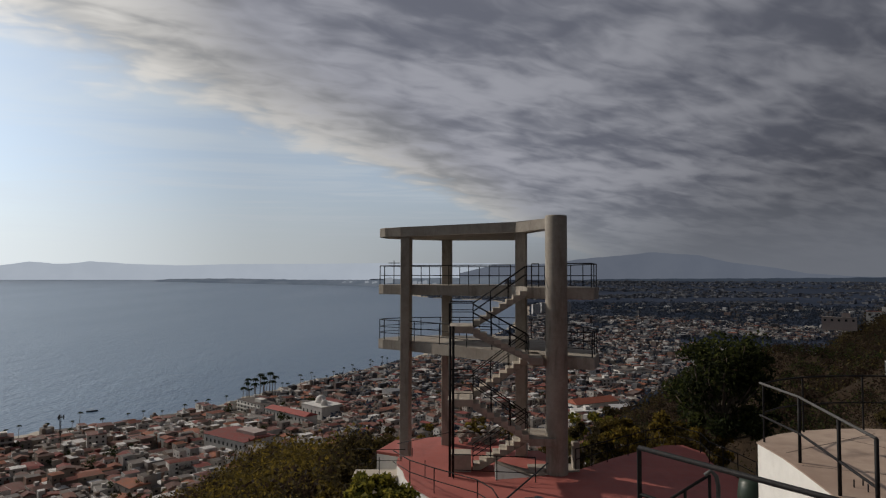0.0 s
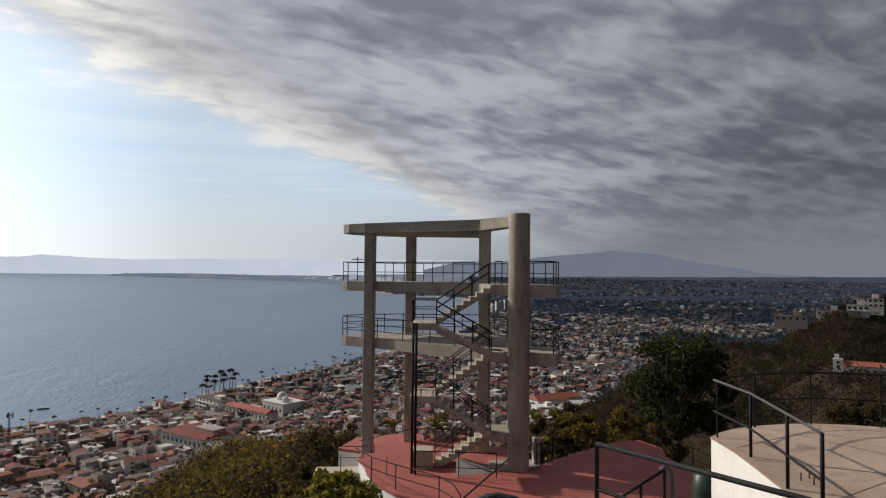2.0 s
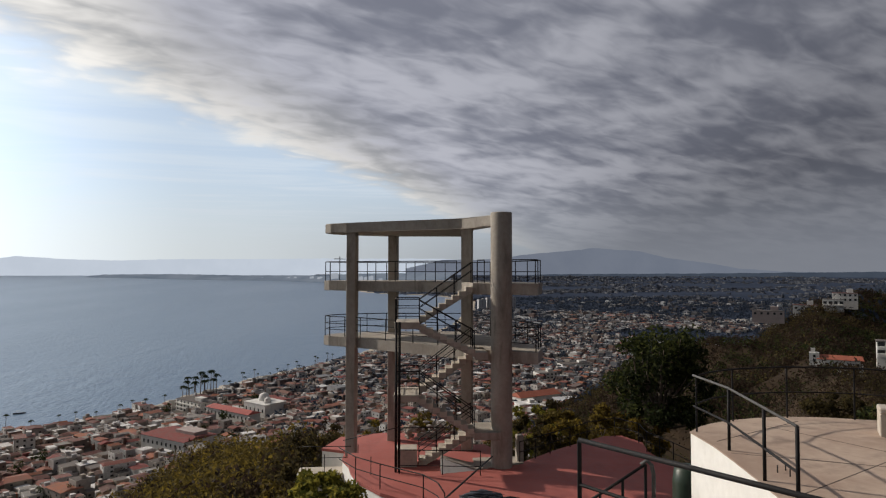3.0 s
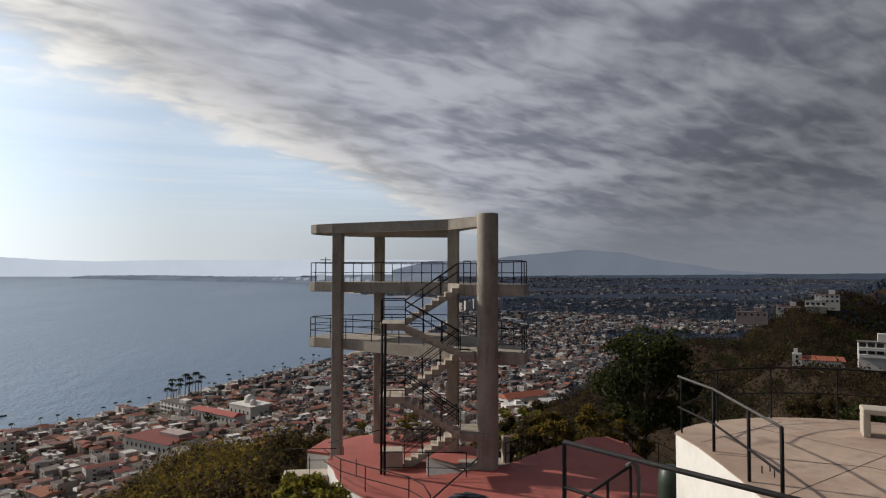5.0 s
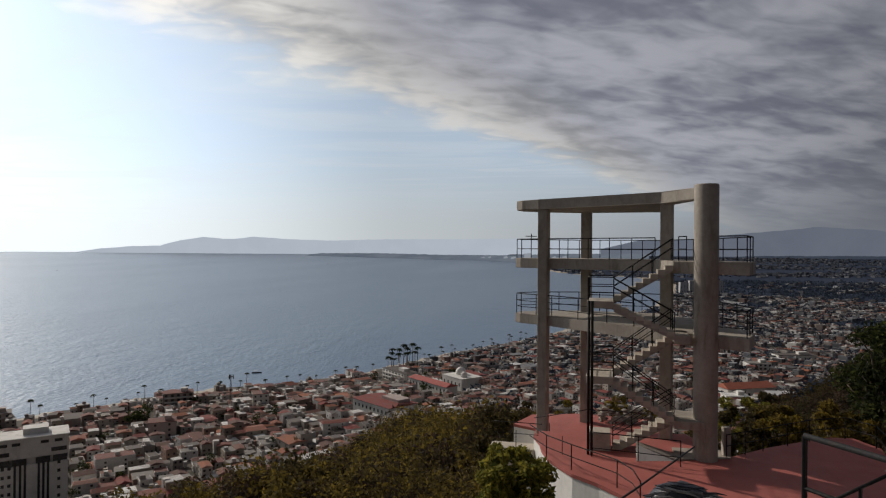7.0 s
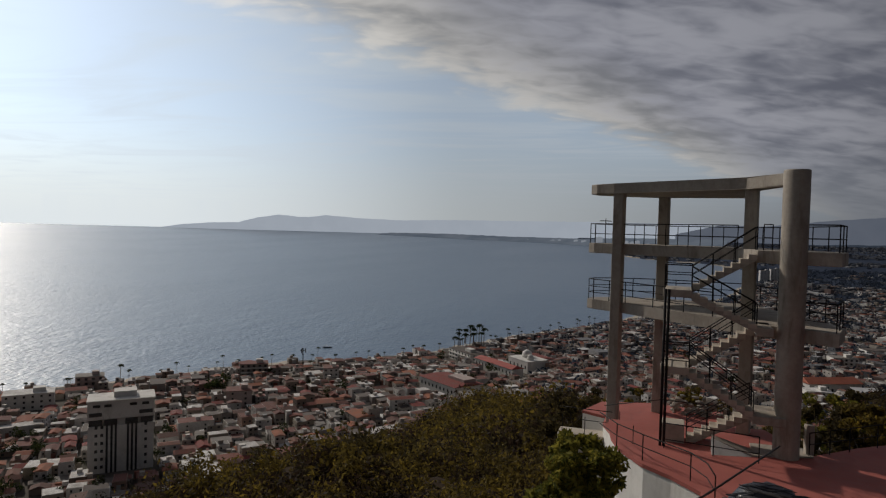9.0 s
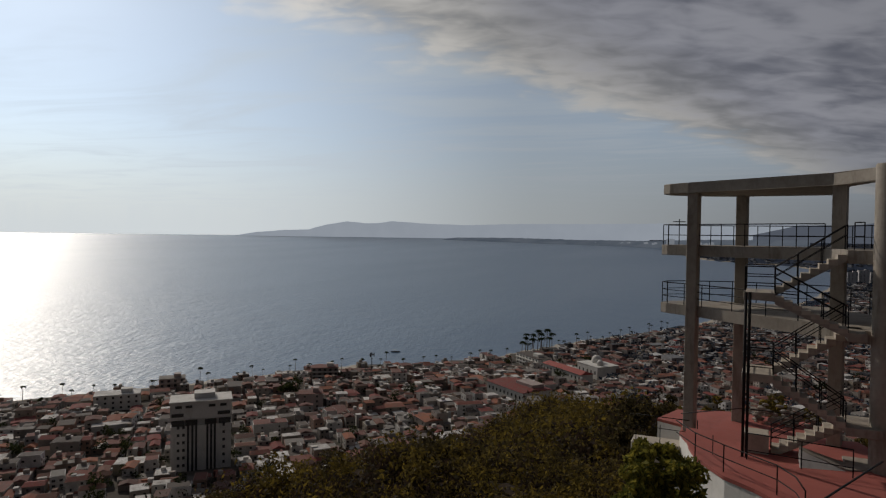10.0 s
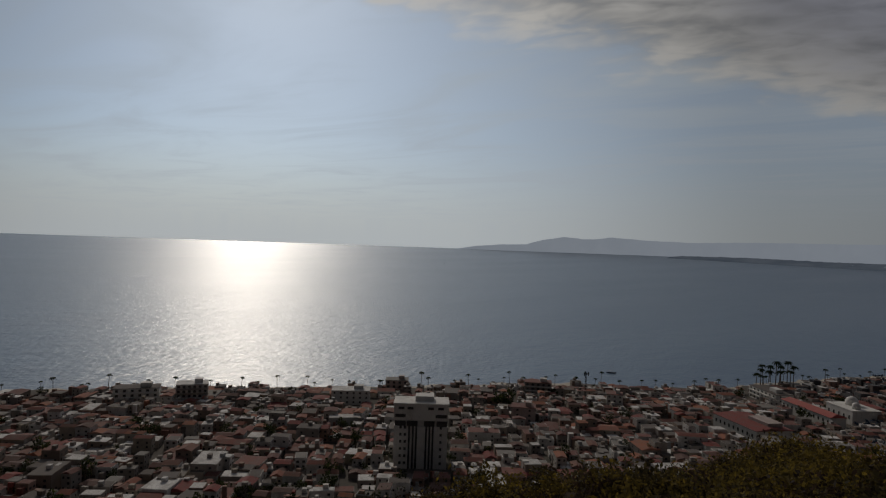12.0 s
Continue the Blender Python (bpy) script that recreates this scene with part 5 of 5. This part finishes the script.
def leaf_mesh(name, v, f, material):
    me = bpy.data.meshes.new(name)
    me.from_pydata(np.concatenate(v).tolist(), [], np.concatenate(f).tolist())
    me.materials.append(material)
    me.update()
    return me


def limb(bm, a, b, r0, r1, gen, bend=0.12, n=5):
    a, b = Vector(a), Vector(b)
    pts = [a.lerp(b, i / n) + Vector(gen.normal(size=3)) * bend * (b - a).length * 0.3 * math.sin(math.pi * i / n) for i in range(n + 1)]
    tube(bm, pts, [r0 + (r1 - r0) * i / n for i in range(n + 1)], 7)
    return pts[-1]


def leafy_tree(name, label, base, height, spread, clumps, per_clump, leaf, material, seed, trunk_r=0.16, crown_low=0.35):
    gen = np.random.default_rng(seed)
    t = thing(name, label, "tree")
    bm = bmesh.new()
    base = Vector(base)
    fork = base + Vector((gen.uniform(-0.2, 0.2), gen.uniform(-0.2, 0.2), height * 0.35))
    limb(bm, base - Vector((0, 0, 0.5)), fork, trunk_r, trunk_r * 0.75, gen)
    centres, radii = [], []
    for k in range(clumps):
        a, q = gen.uniform(0, math.tau), gen.uniform(0.1, 1) ** 0.5
        h = crown_low + (1 - crown_low) * gen.uniform(0, 1)
        w = spread * q * (1.05 - 0.6 * abs(h - 0.6))
        c = base + Vector((math.cos(a) * w, math.sin(a) * w, height * h))
        centres.append(tuple(c))
        radii.append(gen.uniform(0.16, 0.32) * spread)
        if k % 2 == 0:
            limb(bm, fork, c, trunk_r * 0.5, trunk_r * 0.1, gen)
    part("trunk", bm, BARK, t)
    v, f = [], []
    leaf_cloud(v, f, centres, radii, per_clump, leaf, gen)
    crown = new("crown", leaf_mesh("crown", v, f, material))
    crown.parent = t
    return t


leafy_tree("tree", "rounded yellow-green mango tree below the white terrace wall", (-2.9, 20.0, -3.5), 5.65, 1.3, 80, 150, 0.12, LEAF_MANGO, 1, 0.09, 0.45)
leafy_tree("tree", "dark leafy tree behind the red terrace", (14.1, 37.4, -3.6), 8.4, 2.75, 96, 100, 0.15, LEAF_DARK, 2, 0.2, 0.42)
leafy_tree("tree", "dry dark green tree on the slope behind the railing", (40, 54, -12.5), 9.5, 4.2, 44, 110, 0.26, LEAF_DARK, 3, 0.22, 0.3)
leafy_tree("tree", "yellowish tree on the slope below the villa", (52, 78, -15), 8.0, 4.0, 40, 100, 0.3, LEAF_SCRUB, 4, 0.22, 0.3)

for k, (x, y, z, h, w, mat) in enumerate(((1.0, 45.0, -6.4, 4.6, 1.9, LEAF_YELLOW), (-2.6, 43.5, -6.5, 4.6, 1.6, LEAF_YELLOW), (7.2, 39.6, -5.6, 5.6, 1.7, LEAF_MANGO), (9.3, 41.5, -6.0, 5.8, 1.9, LEAF_SCRUB), (5.6, 42.5, -6.4, 5.0, 1.6, LEAF_YELLOW), (-6.4, 41.0, -6.0, 4.6, 1.9, LEAF_SCRUB), (11.8, 38.6, -5.4, 5.4, 1.8, LEAF_YELLOW), (10.2, 37.4, -4.8, 5.3, 1.7, LEAF_YELLOW), (8.3, 36.6, -4.8, 5.1, 1.6, LEAF_YELLOW), (12.6, 36.2, -4.6, 4.9, 1.5, LEAF_YELLOW), (6.6, 37.2, -4.8, 4.8, 1.5, LEAF_SCRUB))):
    leafy_tree("shrub", "leafy olive shrub on the slope just behind the tower", (x, y, z), h, w, 34, 90, 0.15, mat, 20 + k, 0.07, 0.3)


def scatter_scrub():
    """Dry scrub over the slopes: three kinds mixed, one mesh for each."""
    gen = np.random.default_rng(7)
    n = 30000
    az, r = np.radians(gen.uniform(-62, 44, n)), np.sqrt(gen.uniform(20 ** 2, 520 ** 2, n))
    near_n = 2600
    az = np.concatenate([az, np.radians(gen.uniform(-62, 44, near_n))])
    r = np.concatenate([r, gen.uniform(16, 140, near_n)])
    x, y = r * np.sin(az), r * np.cos(az)
    zf, zh = flat_land(x, y), high_land(x, y)
    ok = zh > zf + 3
    for ox, oy, w, d in ((3.5, 28, 9.6, 12.2), (7.5, 8.5, 4.6, 5.0), (0, 0, 9, 9), (116, 186, 15, 12)):
        ok &= ((x - ox) / w) ** 2 + ((y - oy) / d) ** 2 > 1
    # the stairs and the open view down from the tower stay free of tall growth
    ok &= ~((np.abs(x - 1) < 4) & (y > 0) & (y < 22))
    x, y, z, r = x[ok], y[ok], zh[ok], r[ok]
    pick = gen.integers(0, len(x), min(len(x), 17000)) if len(x) > 17000 else np.arange(len(x))
    kinds = [([], [], LEAF_SCRUB, "olive dry scrub"), ([], [], LEAF_BROWN, "leafless brown scrub"), ([], [], LEAF_DARK, "dark green scrub"), ([], [], LEAF_YELLOW, "yellowing scrub")]
    store = [[[], []] for _ in kinds]
    patch = np.array([noise.noise((px * 0.02, py * 0.02, 0)) for px, py in zip(x[pick], y[pick])])
    for i, j in enumerate(pick):
        rr = r[j]
        tall = min(1.2 + rr * 0.03, 3.4) * gen.uniform(0.6, 1.25) * (1.45 if x[j] > 15 else 1.0)
        q = patch[i] + gen.uniform(-0.45, 0.45)
        east = x[j] > 15
        k = (2 if q < -0.35 else 1 if q < 0.3 else 0) if east else (2 if q < -0.42 else 1 if q < -0.2 else 0 if q < 0.02 else 3)
        k = 3 if k == 2 and rr < 60 else k
        m = gen.integers(2, 5)
        cs = [(x[j] + gen.normal() * tall * 0.45, y[j] + gen.normal() * tall * 0.45, z[j] + tall * gen.uniform(0.25, 0.75)) for _ in range(m)]
        count = 60 if rr < 70 else 26 if rr < 160 else 12
        leaf = 0.15 if rr < 45 else 0.24 if rr < 90 else 0.3 if rr < 200 else 0.6
        leaf_cloud(*store[k], cs, [tall * gen.uniform(0.35, 0.6) for _ in range(m)], count, leaf, gen)
    for (v, f), (_, _, mat, label) in zip(store, kinds):
        if v:
            tagged(new("hillside_scrub", leaf_mesh("hillside_scrub", v, f, mat)), label + " covering the steep hillside", "scrub", kind="stuff")


scatter_scrub()


def town_tree_prototype(k):
    gen = np.random.default_rng(50 + k)
    t = thing("town_tree", "round dark green tree among the town houses", "tree", "trees of the town")
    bm = bmesh.new()
    limb(bm, (0, 0, -1), (0, 0, 4), 0.35, 0.2, gen)
    centres = [(gen.normal() * 1.7, gen.normal() * 1.7, 5 + gen.normal() * 1.2) for _ in range(11)]
    for c in centres[:5]:
        limb(bm, (0, 0, 3), c, 0.15, 0.04, gen)
    part("trunk", bm, BARK, t)
    v, f = [], []
    leaf_cloud(v, f, centres, [gen.uniform(1.2, 1.9) for _ in centres], 26, 0.62, gen)
    crown = new("crown", leaf_mesh("crown", v, f, LEAF_DARK))
    crown.parent = t
    return t


def palm_prototype(k):
    gen = np.random.default_rng(80 + k)
    t = thing("palm_tree", "tall coconut palm with a slim grey trunk near the beach", "palm", "palms along the shore")
    h = 12 + 3 * k
    bm = bmesh.new()
    lean = gen.uniform(-0.8, 0.8)
    tube(bm, [(lean * (i / 6) ** 2, 0.4 * (i / 6), h * i / 6 - (1 if i == 0 else 0)) for i in range(7)], [0.32 - 0.02 * i for i in range(7)], 7)
    part("trunk", bm, PALM_BARK, t)
    for i in range(15):
        a, up = math.tau * i / 15 + gen.uniform(-0.2, 0.2), gen.uniform(-0.2, 0.9)
        bm, prev = bmesh.new(), None
        for s in range(6):
            q = s / 5
            reach, z = 3.3 * q, h + 1.6 * up * q - 2.6 * q * q
            width = 0.62 * math.sin(math.pi * (0.12 + 0.86 * q)) + 0.04
            c = Vector((lean + math.cos(a) * reach, 0.4 + math.sin(a) * reach, z))
            side = Vector((-math.sin(a), math.cos(a), 0)) * width
            row = [bm.verts.new(c - side - Vector((0, 0, 0.25 * width))), bm.verts.new(c), bm.verts.new(c + side - Vector((0, 0, 0.25 * width)))]
            if prev:
                bm.faces.new((prev[0], row[0], row[1], prev[1])), bm.faces.new((prev[1], row[1], row[2], prev[2]))
            prev = row
        part("frond", bm, PALM_LEAF, t)
    return t


def plant_town():
    gen = random.Random(21)
    protos = [town_tree_prototype(k) for k in range(4)]
    spots = []
    while len(spots) < 300:
        az, r = radians(gen.uniform(-84, -50) if len(spots) > 210 else gen.uniform(-84, 30)), gen.uniform(230, 420) if len(spots) > 210 else gen.uniform(230, 640)
        x, y = r * math.sin(az), r * math.cos(az)
        if float(shore_distance(x, y)) > 14 and float(high_land(x, y)) < float(flat_land(x, y)) + 14:
            spots.append((x, y, gen.uniform(0.6, 1.25)))
    spots += [(-288 + dx, 341 + dy, 1.7) for dx, dy in ((0, 0), (3, 3), (-3, -2))]
    for i, (x, y, s) in enumerate(spots):
        m = pose(x, y, float(ground_z(x, y)), 0, 0, gen.uniform(0, 360)) @ Matrix.Diagonal((s, s, s * gen.uniform(0.8, 1.1), 1))
        if i < 4:
            protos[i].matrix_basis = m
        else:
            copy_thing(protos[i % 4], m)
    palms = [palm_prototype(k) for k in range(3)]
    spots = [(-204 + k * 2.1 + gen.uniform(-1, 1), 574 + k * 2.4 + gen.uniform(-2, 2), 1.15) for k in range(11)]
    for a, b in zip(SHORE[1:11], SHORE[2:12]):
        length = math.hypot(b[0] - a[0], b[1] - a[1])
        for k in range(int(length / 13)):
            q = (k + gen.random()) / (length / 13)
            nx, ny = (b[1] - a[1]) / length, -(b[0] - a[0]) / length
            off = gen.uniform(12, 30)
            spots.append((a[0] + q * (b[0] - a[0]) + nx * off, a[1] + q * (b[1] - a[1]) + ny * off, gen.uniform(0.42, 0.7)))
    for i, (x, y, s) in enumerate(spots):
        m = pose(x, y, float(ground_z(x, y)), 0, 0, gen.uniform(0, 360)) @ Matrix.Diagonal((s, s, s, 1))
        if i < 3:
            palms[i].matrix_basis = m
        else:
            copy_thing(palms[i % 3], m)


plant_town()


def far_greenery():
    """Tree clumps over the wide plain, too many and too far to tell apart."""
    gen = np.random.default_rng(31)
    v, f = [], []
    n = 7000
    az, r = np.radians(gen.uniform(-12, 42, n)), gen.uniform(420 ** 1.5, 2300 ** 1.5, n) ** (1 / 1.5)
    x, y = r * np.sin(az), r * np.cos(az)
    ok = shore_distance(x, y) > 20
    for px, py, rr in zip(x[ok], y[ok], r[ok]):
        z = float(ground_z(px, py))
        leaf_cloud(v, f, [(px, py, z + 3)], [gen.uniform(4, 8) * (1 + rr / 4000)], 12, 1.6 + rr / 1500, gen, 0.5)
    tagged(new("far_trees", leaf_mesh("far_trees", v, f, FAR_LEAF)), "dark tree clumps spread over the plain, tinted blue for haze", "trees", kind="stuff")


far_greenery()


def fishing_boats():
    for x, y, turn in ((-321, 537, 30), (-1453, 3127, 70), (-2054, 2002, 10)):
        t = thing("boat", "small dark open fishing boat on the sea", "boat", "boats on the bay")
        t.matrix_basis = pose(x, y, SEA + float(lift(x, y)), 0, 0, turn)
        hull = prism(bmesh.new(), [(-4, -1), (3, -1.1), (5, 0), (3, 1.1), (-4, 1)], -0.4, 0.9, 0.1)
        part("hull", hull, NAVY, t)
        part("awning", box(bmesh.new(), (-0.5, 0, 2.3), (3, 1.8, 0.12)), PALE_BLOCK, t)
        for px in (-1.8, 0.8):
            part("post", box(bmesh.new(), (px, 0, 1.5), (0.1, 0.1, 1.6)), IRON, t)


fishing_boats()
